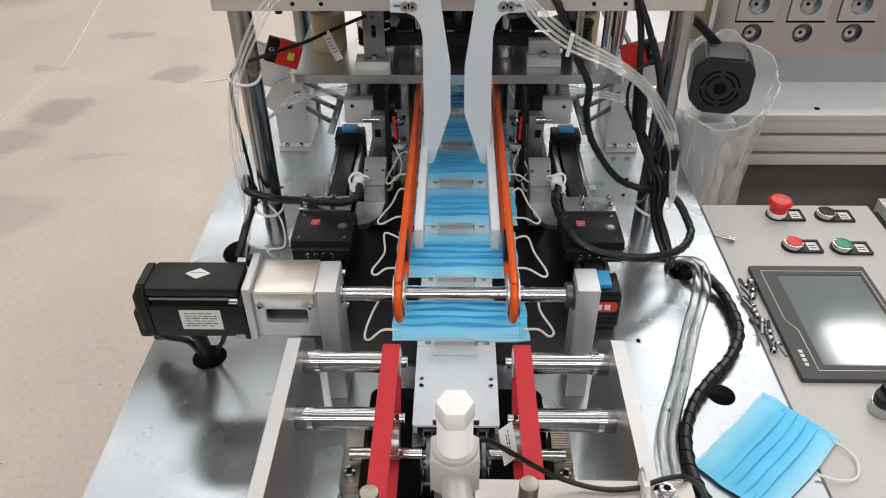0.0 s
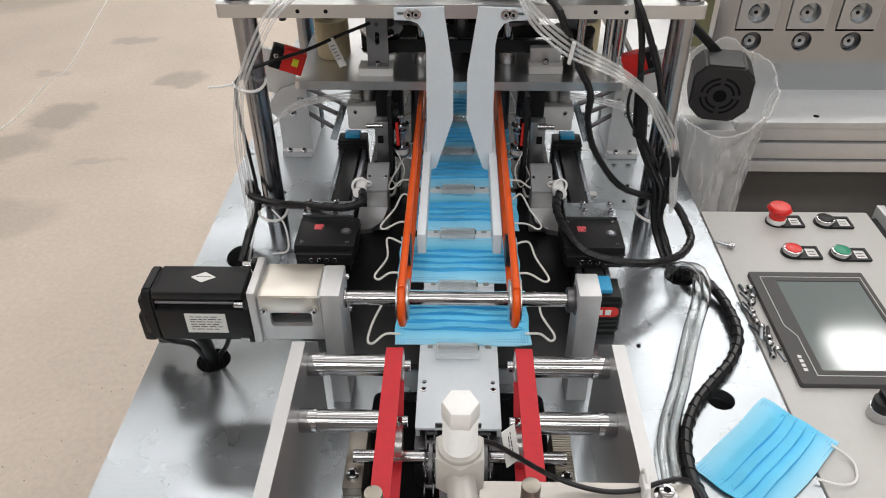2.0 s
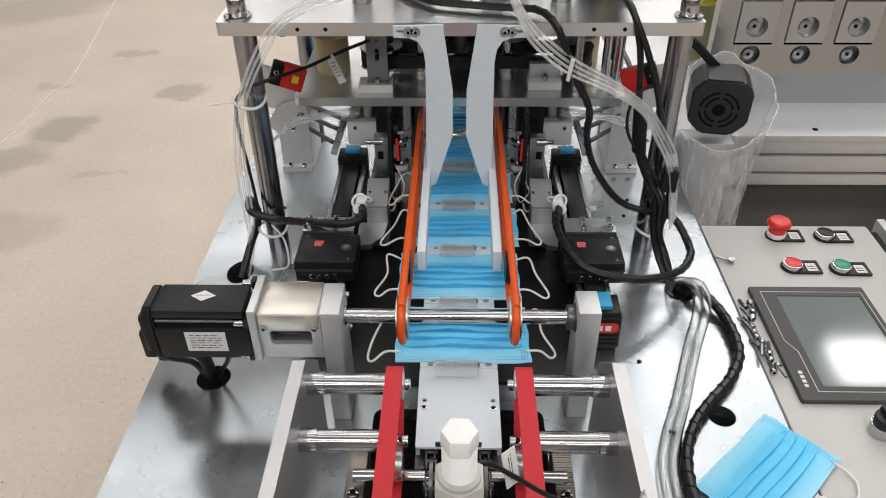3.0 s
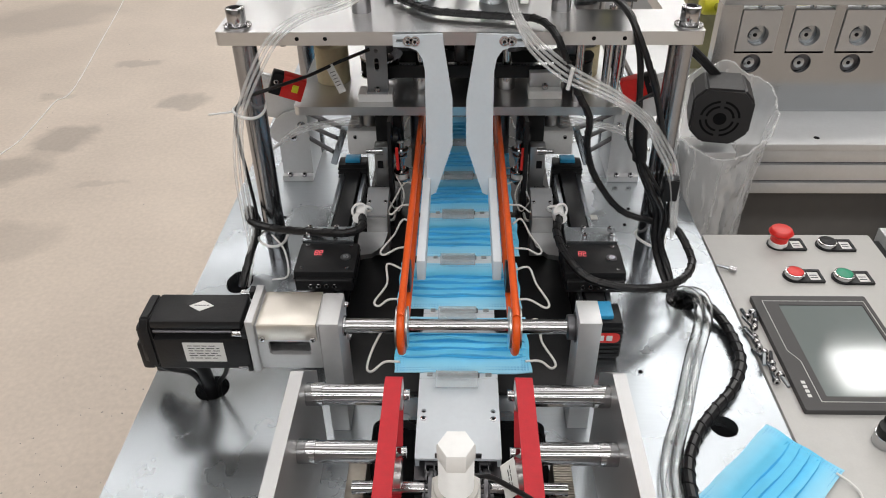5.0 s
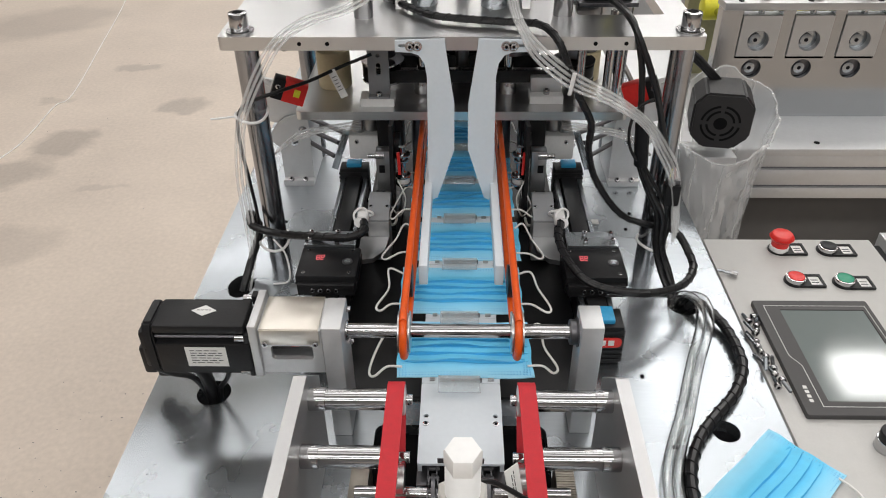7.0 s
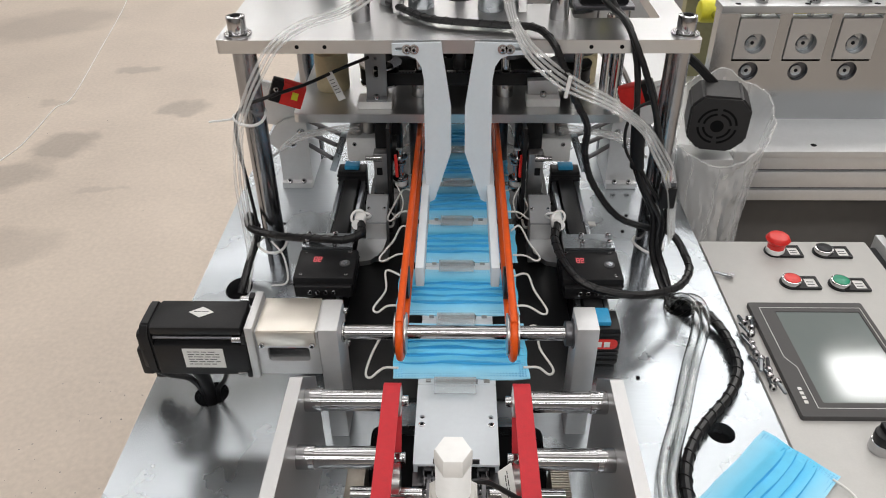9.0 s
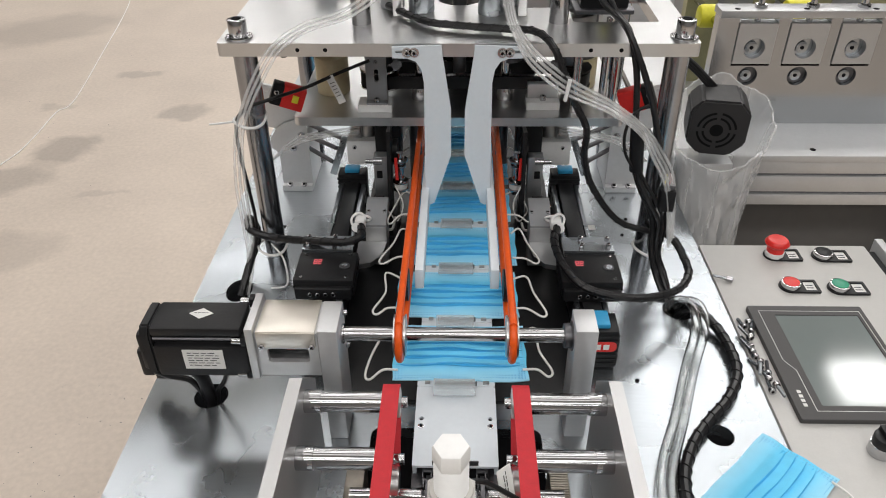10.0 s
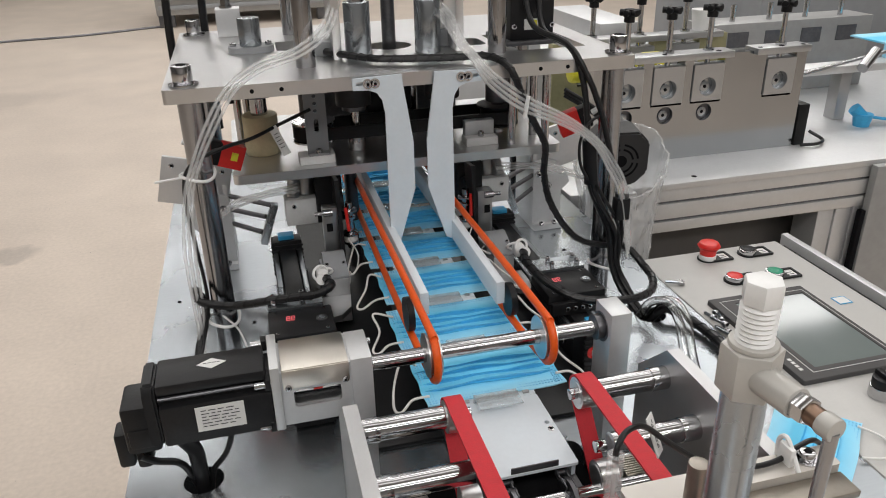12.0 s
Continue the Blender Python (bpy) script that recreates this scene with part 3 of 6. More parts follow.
for y, z in ((-0.3085, 0.1625), (-0.3085, 0.1135), (-0.2565, 0.176)):
    bm = B()
    rod(bm, (-0.2445, y, z), (-0.2335, y, z), 0.0046, 14, bev=0.0008)
    rod(bm, (-0.2335, y, z), (-0.2285, y, z), 0.0032, 12)
    part("corner_screw", bm, M_CHROME, body)
    bm = B()
    box(bm, -0.2345, -0.2288, y - 0.004, y + 0.007, z - 0.006, z + 0.006, 0.001)
    part("corner_lug", bm, M_BLACK, body)
bm = B()
sheet(bm, [(-0.311, 0.1125), (-0.262, 0.1125), (-0.262, 0.1795), (-0.304, 0.1795), (-0.311, 0.168)], [], Matrix(((0, 0, 1, -0.3345), (1, 0, 0, 0), (0, 1, 0, 0), (0, 0, 0, 1))), 0.012)
bmesh.ops.bevel(bm, geom=[e for e in bm.edges if len(e.link_faces) == 2 and e.calc_face_angle(0) > 0.4], offset=0.0022, segments=2, affect="EDGES")
part("end_cap", bm, M_BLACK, S, "black end cap")
bm = B()
box(bm, -0.382, -0.347, -0.258, -0.208, 0.066, 0.124, 0.005)
enc = part("encoder_cap", bm, M_BLACK, S)
bm = B()
box(bm, -0.378, -0.350, -0.2605, -0.235, 0.074, 0.098, 0.003)
part("cap_step", bm, M_BLACK, enc)
for a in ((-0.398, -0.381, -0.238, -0.210, 0.036, 0.080), (-0.378, -0.362, -0.246, -0.222, 0.038, 0.067)):
    bm = B()
    box(bm, *a, 0.004)
    part("connector", bm, M_BLACK, enc)
bm = B()
box(bm, -0.2285, -0.2195, -0.3115, -0.246, 0.107, 0.1805, 0.001)
part("flange", bm, M_ALU_M, S)
bm = B()
sheet(bm, [(-0.2195, 0.108), (-0.150, 0.108), (-0.150, 0.171), (-0.2195, 0.171)], [round_rect(-0.208, -0.161, 0.128, 0.148, 0.004)], Matrix.Translation((0, -0.306, 0)) @ XZ, -0.006)
box(bm, -0.2195, -0.150, -0.300, -0.256, 0.165, 0.171)
box(bm, -0.2195, -0.150, -0.300, -0.256, 0.108, 0.114)
box(bm, -0.2195, -0.150, -0.256, -0.250, 0.108, 0.171)
part("coupling_housing", bm, M_ALU_M, S, "aluminium coupling housing with a window")
bm = B()
box(bm, -0.2175, -0.152, -0.3075, -0.25, 0.1715, 0.174, 0.0008)
box(bm, -0.2175, -0.152, -0.3085, -0.3065, 0.152, 0.1728, 0.0006)
cov = part("cover_plate", bm, M_STAINLESS, S, "bent steel cover plate")
for x in (-0.2125, -0.1565):
    screw(S, (x, -0.3085, 0.1545), (0, -1, 0), 0.0032, 0.003)
bm = B()
rod(bm, (-0.2165, -0.277, 0.14), (-0.147, -0.277, 0.14), 0.017, 24)
part("coupling", bm, M_CHROME, S)
bm = B()
box(bm, -0.188, -0.179, -0.2962, -0.2935, 0.1385, 0.1400)
part("clamp", bm, M_REDP, S, "red clamp mark on the coupling")
bm = B()
box(bm, -0.150, -0.128, -0.305, -0.250, 0, 0.1725, 0.0012)
part("bearing_block", bm, M_ALU_M, S, "pale aluminium bearing block")
for z in (0.118, 0.168):
    screw(S, (-0.128, -0.258, z - 0.006), (1, 0, 0), 0.0035, 0.005)
bm = B()
box(bm, -0.3015, -0.256, -0.3132, -0.3123, 0.1235, 0.1515)
lab = part("type_plate", bm, M_LABEL, S, "silver printed type plate")
label_bars(lab, Matrix.Translation((-0.2787, -0.3133, 0.1375)) @ Matrix.Rotation(radians(90), 4, "X"), 0.040, 0.024, 6, 3)
bm = B()
sheet(bm, [(-0.296, -0.284), (-0.282, -0.275), (-0.268, -0.284), (-0.282, -0.293)], [], Matrix.Translation((0, 0, 0.1807)), 0.0005)
dia = part("sticker", bm, M_LABEL, S, "white diamond-shaped sticker")
label_bars(dia, Matrix.Translation((-0.282, -0.284, 0.1807)), 0.018, 0.004, 1, 5)
bm = B()
tube(bm, [(-0.32, -0.28, 0.115), (-0.325, -0.265, 0.085), (-0.318, -0.250, 0.055), (-0.318, -0.240, 0.02), (-0.318, -0.236, -0.015)], 0.0085, 12)
tube(bm, [(-0.265, -0.27, 0.115), (-0.285, -0.255, 0.05), (-0.304, -0.240, 0.015), (-0.31, -0.236, -0.015)], 0.0032, 12)
tube(bm, [(-0.372, -0.252, 0.060), (-0.358, -0.246, 0.045), (-0.335, -0.240, 0.03), (-0.32, -0.236, -0.015)], 0.004, 12)
part("power_cable", bm, M_RUBBER, S)

# ---- red flat belts, rollers and side plates ----
for s, x0 in ((-1, -0.1675), (1, 0.160)):
    x1 = x0 + 0.0135
    pl = thing("side_plate", ((x0 + x1) / 2, -0.5, 0), "thick aluminium side plate standing on the table", "side plate", "pair of side plates")
    bm = B()
    bm2 = [(-0.76, 0.0), (-0.322, 0.0), (-0.322, 0.120), (-0.373, 0.169), (-0.76, 0.169)]
    YZ = Matrix(((0, 0, 1, x1), (1, 0, 0, 0), (0, 1, 0, 0), (0, 0, 0, 1)))
    sheet(bm, bm2, [], YZ, 0.0135)
    part("plate", bm, M_SIDE, pl)
    xb = -0.063 if s < 0 else 0.0715
    xi = x1 if s < 0 else x0
    t = thing("red_belt_drive", (xb, -0.45, 0.1), "red flat belt running over steel rollers", "transport belt", "pair of red belts")
    # belt loop in the yz-plane
    rim = []
    for cy, cz, r, a0, a1 in ((-0.375, 0.138, 0.0165, 90, -20), (-0.43, 0.079, 0.0165, -30, -90), (-0.72, 0.079, 0.0165, 270, 180), (-0.72, 0.138, 0.0165, 180, 90)):
        rim += [(cy + r * math.cos(radians(a0 + (a1 - a0) * k / 8)), cz + r * math.sin(radians(a0 + (a1 - a0) * k / 8))) for k in range(9)]
    c = Vector((-0.55, 0.108))
    bm = B()
    wv = 0.0088
    rings = []
    for k, (y, z) in enumerate(rim):
        a, b = Vector(rim[k - 1]), Vector(rim[(k + 1) % len(rim)])
        tg = (b - a).normalized()
        nrm = Vector((-tg.y, tg.x))
        if nrm.dot(Vector((y, z)) - c) < 0:
            nrm = -nrm
        o = Vector((y, z)) + nrm * 0.0022
        rings.append([bm.verts.new((xb - wv, y, z)), bm.verts.new((xb + wv, y, z)), bm.verts.new((xb + wv, o.x, o.y)), bm.verts.new((xb - wv, o.x, o.y))])
    for k in range(len(rings)):
        a, b = rings[k], rings[(k + 1) % len(rings)]
        for q in range(4):
            bm.faces.new((a[q], a[(q + 1) % 4], b[(q + 1) % 4], b[q]))
    bmesh.ops.recalc_face_normals(bm, faces=bm.faces[:])
    part("belt", bm, M_RED, t, "red flat rubber belt")
    for cy, cz, far in ((-0.375, 0.138, 0), (-0.43, 0.079, 1), (-0.72, 0.108, 1)):
        bm = B()
        rod(bm, (xb - 0.009, cy, cz), (xb + 0.009, cy, cz), 0.016, 28)
        rod(bm, (xb - 0.0095, cy, cz), (xb + 0.0095, cy, cz), 0.0125, 28)
        part("roller", bm, M_ALU, t)
    for cy, cz in ((-0.375, 0.138), (-0.436, 0.1215)):
        bm = B()
        rod(bm, (xi, cy, cz), (xb - s * 0.0, cy, cz), 0.0112, 26)
        part("axle", bm, M_CHROME, t, "polished steel axle")
        bm = B()
        rod(bm, (xi, cy, cz), (xi - s * 0.018, cy, cz), 0.0122, 26, bev=0.0006)
        part("axle_collar", bm, M_CHROME, t)
        bm = B()
        rod(bm, (xb - s * 0.006, cy, cz), (xb - s * 0.0165, cy, cz), 0.0058, 18, bev=0.0006)
        part("axle_end", bm, M_CHROME, t)
    # clamp bar with screw below the belt
    xs = -0.104 if s < 0 else 0.115
    k = thing("clamp_block", (xs, -0.45, 0), "tan steel clamp bar with a socket screw on the table" if s < 0 else "grooved steel clamp bar with a socket screw on the table", "clamp bar", "pair of clamp bars")
    bm = B()
    box(bm, xs - 0.010, xs + 0.010, -0.468, -0.385, 0, 0.056, 0.001)
    part("bar", bm, M_TANST, k)
    bm = B()
    box(bm, xs - 0.011, xs + 0.011, -0.56, -0.468, 0, 0.044, 0.001)
    part("base", bm, M_STEEL, k)
    if s > 0:
        for q in range(24):
            bm = B()
            box(bm, xs - 0.0098, xs + 0.0098, -0.464 + 0.0032 * q, -0.4624 + 0.0032 * q, 0.0558, 0.0572)
            part("ridge", bm, M_TANST, k)
    screw(k, (xs, -0.455, 0.056), (0, 0, 1), 0.0066, 0.008)
    bm = B()
    rod(bm, (xs, -0.441, 0.072), (CX, -0.441, 0.072), 0.007, 18)
    part("cross_rod", bm, M_CHROME, k)
    bm = B()
    rod(bm, (CX + s * 0.026, -0.441, 0.062), (CX + s * 0.030, -0.441, 0.062), 0.026, 22)
    rod(bm, (CX + s * 0.022, -0.441, 0.062), (CX + s * 0.036, -0.441, 0.062), 0.013, 20)
    part("sprocket", bm, M_DARKST, k)

# conveyor chain in the opening
for s in (-1, 1):
    t = thing("conveyor_chain", (CX + s * 0.028, -0.45, 0.05), "dark steel roller chain running under the carrier plates", "chain", "pair of chains")
    for q in range(7):
        y = -0.405 - 0.0127 * q
        z = 0.088 if q < 3 else 0.088 - 0.004 * (q - 2) ** 1.5
        bm = B()
        for dx in (-0.0045, 0.0045):
            o = 0.0012 if q % 2 else 0.0
            box(bm, CX + s * 0.028 + dx - 0.0007 - o, CX + s * 0.028 + dx + 0.0007 - o, y - 0.0105, y + 0.0025, z - 0.009, z - 0.003, 0.0005)
        rod(bm, (CX + s * 0.028 - 0.006, y, z - 0.006), (CX + s * 0.028 + 0.006, y, z - 0.006), 0.0024, 10)
        part("link", bm, M_DARKST, t)


# ---- linear slides with carriages, one on each side of the conveyor ----
def linear_slide(s):
    xc = CX + s * 0.189
    t = thing("linear_slide", (xc, 0.05, 0), "black linear slide module with steel rails and blue end caps", "linear slide", "pair of linear slides")
    bm = B()
    box(bm, xc - 0.024, xc + 0.024, -0.14, 0.245, 0.0, 0.036, 0.002)
    part("body", bm, M_BLACK, t)
    bm = B()
    box(bm, xc - 0.013, xc + 0.013, -0.138, 0.245, 0.036, 0.052, 0.001)
    part("cover_strip", bm, M_BLACK, t, "matt black cover strip")
    for o in (-0.0195, 0.0195):
        bm = B()
        box(bm, xc + o - 0.0035, xc + o + 0.0035, -0.138, 0.244, 0.036, 0.047, 0.0008)
        part("rail", bm, M_STEEL, t)
    for y0, y1 in ((-0.178, -0.138), (0.238, 0.268)):
        bm = B()
        box(bm, xc - 0.025, xc + 0.025, y0, y1, 0.002, 0.066, 0.002)
        e = part("end_block", bm, M_BLACK, t)
        for k in range(7):
            z = 0.008 + k * 0.008
            bm = B()
            box(bm, xc - 0.0262, xc + 0.0262, y0 - 0.0014, y0 + 0.004, z, z + 0.0035)
            part("fin", bm, M_BLACK, e)
        bm = B()
        box(bm, xc - 0.013, xc + 0.013, y0 + 0.006, y1 - 0.004, 0.066, 0.0735, 0.0015)
        part("end_cap", bm, M_BLUECAP, e, "blue plastic end cap")
    if s > 0:
        bm = B()
        sheet(bm, round_rect(xc - 0.023, xc + 0.023, 0.033, 0.050, 0.007), [], Matrix.Translation((0, -0.1802, 0)) @ XZ, -0.0004)
        lg = part("badge", bm, M_REDP, t, "red oval maker's badge")
        bm = B()
        for dx in (-0.013, -0.002, 0.009):
            box(bm, xc + dx - 0.004, xc + dx + 0.004, -0.1812, -0.1805, 0.0370, 0.0460, 0.0003)
        part("badge_shape", bm, M_WPLAST, lg)
    for k in range(5):
        screw(t, (xc - s * 0.024, -0.11 + k * 0.08, 0.02), (-s, 0, 0), 0.0042, 0.004)
    return t


def carriage(s):
    xc = CX + s * 0.189
    t = thing("slide_carriage", (xc, -0.06, 0.05), "black slide carriage with red digit display and steel plate", "carriage", "pair of slide carriages")
    bm = B()
    box(bm, xc - 0.043, xc + 0.043, -0.092, -0.022, 0.0525, 0.082, 0.003)
    part("housing", bm, M_BLACK, t, "black switch housing")
    bm = B()
    box(bm, xc - 0.04, xc + 0.04, -0.1, -0.09, 0.053, 0.072, 0.002)
    st = part("terminal_strip", bm, M_BLACK, t)
    for k in range(4):
        screw(st, (xc - 0.018 + k * 0.011, -0.1, 0.064), (0, -1, 0), 0.0036, 0.003)
    bm = B()
    z = 0.0823
    for gx in (-0.019, -0.0125):
        for a in ((0.0, 0.0008, -0.053, -0.0485), (0.0, 0.0008, -0.0475, -0.043), (0.0042, 0.005, -0.053, -0.0485), (0.0042, 0.005, -0.0475, -0.043), (0.0006, 0.0044, -0.0432, -0.0424), (0.0006, 0.0044, -0.0484, -0.0476), (0.0006, 0.0044, -0.0536, -0.0528)):
            if gx > -0.015 and a[0] == 0.0042 and a[2] < -0.05:
                continue
            box(bm, xc + gx + a[0], xc + gx + a[1], a[2], a[3], z, z + 0.0004)
    part("display_digits", bm, M_LED, t, "glowing red digits")
    bm = B()
    rod(bm, (xc + 0.027, -0.058, 0.081), (xc + 0.027, -0.058, 0.0835), 0.0075, 20)
    kn = part("dial", bm, M_DARKST, t)
    bm = B()
    rod(bm, (xc + 0.027, -0.058, 0.0832), (xc + 0.027, -0.058, 0.0842), 0.0052, 6)
    part("dial_face", bm, M_STEEL, kn)
    bm = B()
    out = [(xc - s * 0.033, -0.022), (xc + s * 0.041, -0.022), (xc + s * 0.041, 0.014), (xc - s * 0.033, 0.014)]
    if s < 0:
        out = out[::-1]
    sheet(bm, out, [], Matrix.Translation((0, 0, 0.086)), 0.006)
    box(bm, xc - s * 0.012 - 0.004, xc - s * 0.012 + 0.004, -0.02, 0.012, 0.05, 0.08)
    part("mounting_plate", bm, M_STEEL, t, "steel mounting plate")
    for dx, dy in ((-0.006, -0.012), (-0.006, 0.006), (0.033, -0.012), (0.033, 0.006)):
        screw(t, (xc + s * dx, dy, 0.086), (0, 0, 1), 0.0036, 0.007)
    # arm that reaches to the conveyor
    xa = CX + s * 0.122
    xk = xa + s * 0.005
    bm = B()
    box(bm, xk - 0.0165, xk + 0.0165, 0.042, 0.078, 0.012, 0.084, 0.0015)
    part("arm_block", bm, M_ALU_M, t, "matt aluminium arm block")
    bm = B()
    out = [(xk - s * 0.0165, 0.041), (xk - s * 0.012, 0.004), (xk + s * 0.004, -0.016), (xk + s * 0.022, -0.021), (xk + s * 0.0275, -0.021), (xk + s * 0.0275, 0.041)]
    if s < 0:
        out = out[::-1]
    sheet(bm, out, [], Matrix.Translation((0, 0, 0.058)), 0.008)
    part("arm_plate", bm, M_PLATE, t)
    bm = B()
    prof = [(0.042, 0.0845), (0.105, 0.0845), (0.105, 0.098), (0.098, 0.1045), (0.088, 0.106), (0.076, 0.102), (0.042, 0.088)]
    sheet(bm, prof, [], Matrix(((0, 0, 1, xk + 0.0165), (1, 0, 0, 0), (0, 1, 0, 0), (0, 0, 0, 1))), 0.033)
    pl = part("arm_cap", bm, M_GREY, t, "dark grey rounded arm cap")
    for dx in (-0.0125, 0.0125):
        screw(pl, (xk + dx, 0.066, 0.0975), (0, -0.38, 0.92), 0.003, 0.0016)
    for dx in (-0.032, 0.032):
        for dy in (-0.084, -0.03):
            screw(t, (xc + dx, dy, 0.082), (0, 0, 1), 0.0026, 0.0012)
    bm = B()
    box(bm, xc - 0.0435, xc + 0.0435, -0.0925, -0.0215, 0.0685, 0.0697)
    part("seam", bm, M_VOID, t)
    # white plug with its tie
    bm = B()
    xp = CX + s * 0.149
    box(bm, xp - 0.008, xp + 0.008, 0.028, 0.052, 0.086, 0.104, 0.004)
    rod(bm, (xp, 0.03, 0.095), (xp + s * 0.004, 0.016, 0.1), 0.0075, 12)
    for k in range(2):
        c = Vector((xp + s * (0.003 - 0.008 * k), 0.036 + 0.010 * k, 0.101 - 0.003 * k))
        tube(bm, [c + Vector((0.010 * math.cos(w), (0.006 - 0.009 * k) * math.sin(w + 0.6), (0.009 - 0.003 * k) * math.sin(w))) for w in (2 * math.pi * i / 12 for i in range(13))], 0.0019, 6, 3)
    part("plug", bm, M_WPLAST, t, "white plastic cable plug")
    return t


def clamp_tower(s):
    """Rotating loop clamp beside the belts under the middle plate."""
    xa = CX + s * 0.122
    t = thing("loop_clamp", (xa, 0.16, 0), "aluminium and black loop clamp mechanism under the middle plate", "clamp", "pair of loop clamps")
    bm = B()
    box(bm, xa - 0.02, xa + 0.02, 0.13, 0.20, 0.0, 0.045, 0.002)
    part("foot_block", bm, M_DARKST, t)
    bm = B()
    box(bm, xa + s * 0.038 - 0.026, xa + s * 0.038 + 0.026, 0.19, 0.225, 0.112, 0.157, 0.004)
    p = part("cylinder_block", bm, M_MILKY, t, "pale grey cylinder block")
    screw(p, (xa + s * 0.05, 0.19, 0.146), (0, -1, 0), 0.0034, 0.003)
    bm = B()
    rod(bm, (xa + s * 0.028, 0.21, 0.157), (xa + s * 0.026, 0.215, 0.186), 0.013, 18, bev=0.003)
    rod(bm, (xa + s * 0.05, 0.205, 0.155), (xa + s * 0.044, 0.215, 0.182), 0.011, 18, bev=0.003)
    part("fitting", bm, M_PLATE, p)
    bm = B()
    box(bm, xa - 0.012, xa + 0.012, 0.122, 0.142, 0.045, 0.163, 0.0012)
    part("upright", bm, M_PLATE, t)
    bm = B()
    box(bm, xa + s * 0.003 - 0.0045, xa + s * 0.003 + 0.0045, 0.1205, 0.1216, 0.126, 0.139)
    part("window", bm, M_VOID, t)
    bm = B()
    rod(bm, (xa + s * 0.024, 0.12, 0.157), (xa + s * 0.008, 0.12, 0.157), 0.003, 12)
    rod(bm, (xa + s * 0.012, 0.12, 0.157), (xa - s * 0.002, 0.12, 0.157), 0.0055, 14)
    part("pin", bm, M_CHROME, t)
    bm = B()
    sheet(bm, [(0.10, 0.03), (0.135, 0.03), (0.145, 0.10), (0.165, 0.20), (0.125, 0.205), (0.11, 0.12)], [], Matrix(((0, 0, 1, xa - s * 0.016), (1, 0, 0, 0), (0, 1, 0, 0), (0, 0, 0, 1))), 0.006)
    part("gripper_arm", bm, M_BLACK, t, "black gripper arm")
    bm = B()
    rod(bm, (xa - s * 0.024, 0.165, 0.155), (xa - s * 0.010, 0.165, 0.155), 0.018, 22)
    part("gripper_wheel", bm, M_BLACK, t)
    # upright thread bobbin with flanges and a clear guard
    xb, yb = xa - s * 0.029, 0.135
    bm = B()
    rod(bm, (xb, yb, 0.09), (xb, yb, 0.165), 0.0055, 16)
    for z, r in ((0.098, 0.0125), (0.112, 0.0125), (0.139, 0.0095), (0.150, 0.0125)):
        rod(bm, (xb, yb, z), (xb, yb, z + 0.004), r, 22, bev=0.0008)
    bo = part("bobbin", bm, M_CHROME, t, "polished thread bobbin")
    bm = B()
    rod(bm, (xb, yb, 0.1025), (xb, yb, 0.1115), 0.0105, 20)
    part("thread", bm, M_WHITE, bo)
    bm = B()
    rod(bm, (xb + s * 0.004, 0.117, 0.125), (xb + s * 0.006, 0.125, 0.160), 0.0026, 10)
    part("nozzle", bm, M_REDP, t, "red thread nozzle")
    bm = B()
    rod(bm, (xa + s * 0.006 - 0.009, 0.123, 0.083), (xa + s * 0.006 + 0.009, 0.123, 0.083), 0.010, 20, bev=0.001)
    part("cam_roller", bm, M_BLACK, t)
    bm = B()
    tube(bm, [(xa - s * 0.022, 0.115, 0.115), (xa - s * 0.034, 0.10, 0.09), (xa - s * 0.024, 0.095, 0.062), (xa - s * 0.008, 0.105, 0.075), (xa + s * 0.004, 0.115, 0.07)], 0.0012, 6)
    part("thread_end", bm, M_WHITE, t)
    bm = B()
    tube(bm, [(xa - s * 0.02, 0.11, 0.06), (xa - s * 0.014, 0.095, 0.045), (xa + s * 0.004, 0.1, 0.05), (xa + s * 0.012, 0.12, 0.06)], 0.0022, 8)
    part("hose", bm, M_WHITE, t)
    for dx, r in ((-0.048, 0.0105),):
        bm = B()
        rod(bm, (xa + s * dx, 0.24, 0.0), (xa + s * dx, 0.24, MID - 0.014), r, 20)
        part("column", bm, M_DARKST if dx < 0 else M_CHROME, t)
    bm = B()
    box(bm, xa - s * 0.006 - 0.021, xa - s * 0.006 + 0.021, 0.185, 0.235, 0.115, 0.19, 0.002)
    part("drive_housing", bm, M_BLACK, t)
    for k in range(3):
        bm = B()
        tube(bm, [(xa + s * 0.04, 0.19, 0.17 + 0.006 * k), (xa + s * 0.09, 0.17, 0.175 + 0.004 * k), (xa + s * 0.14, 0.16, 0.165 + 0.005 * k), (xa + s * 0.165, 0.10, 0.17)], 0.0022, 7)
        part("air_hose", bm, M_TUBE, t)
    return t


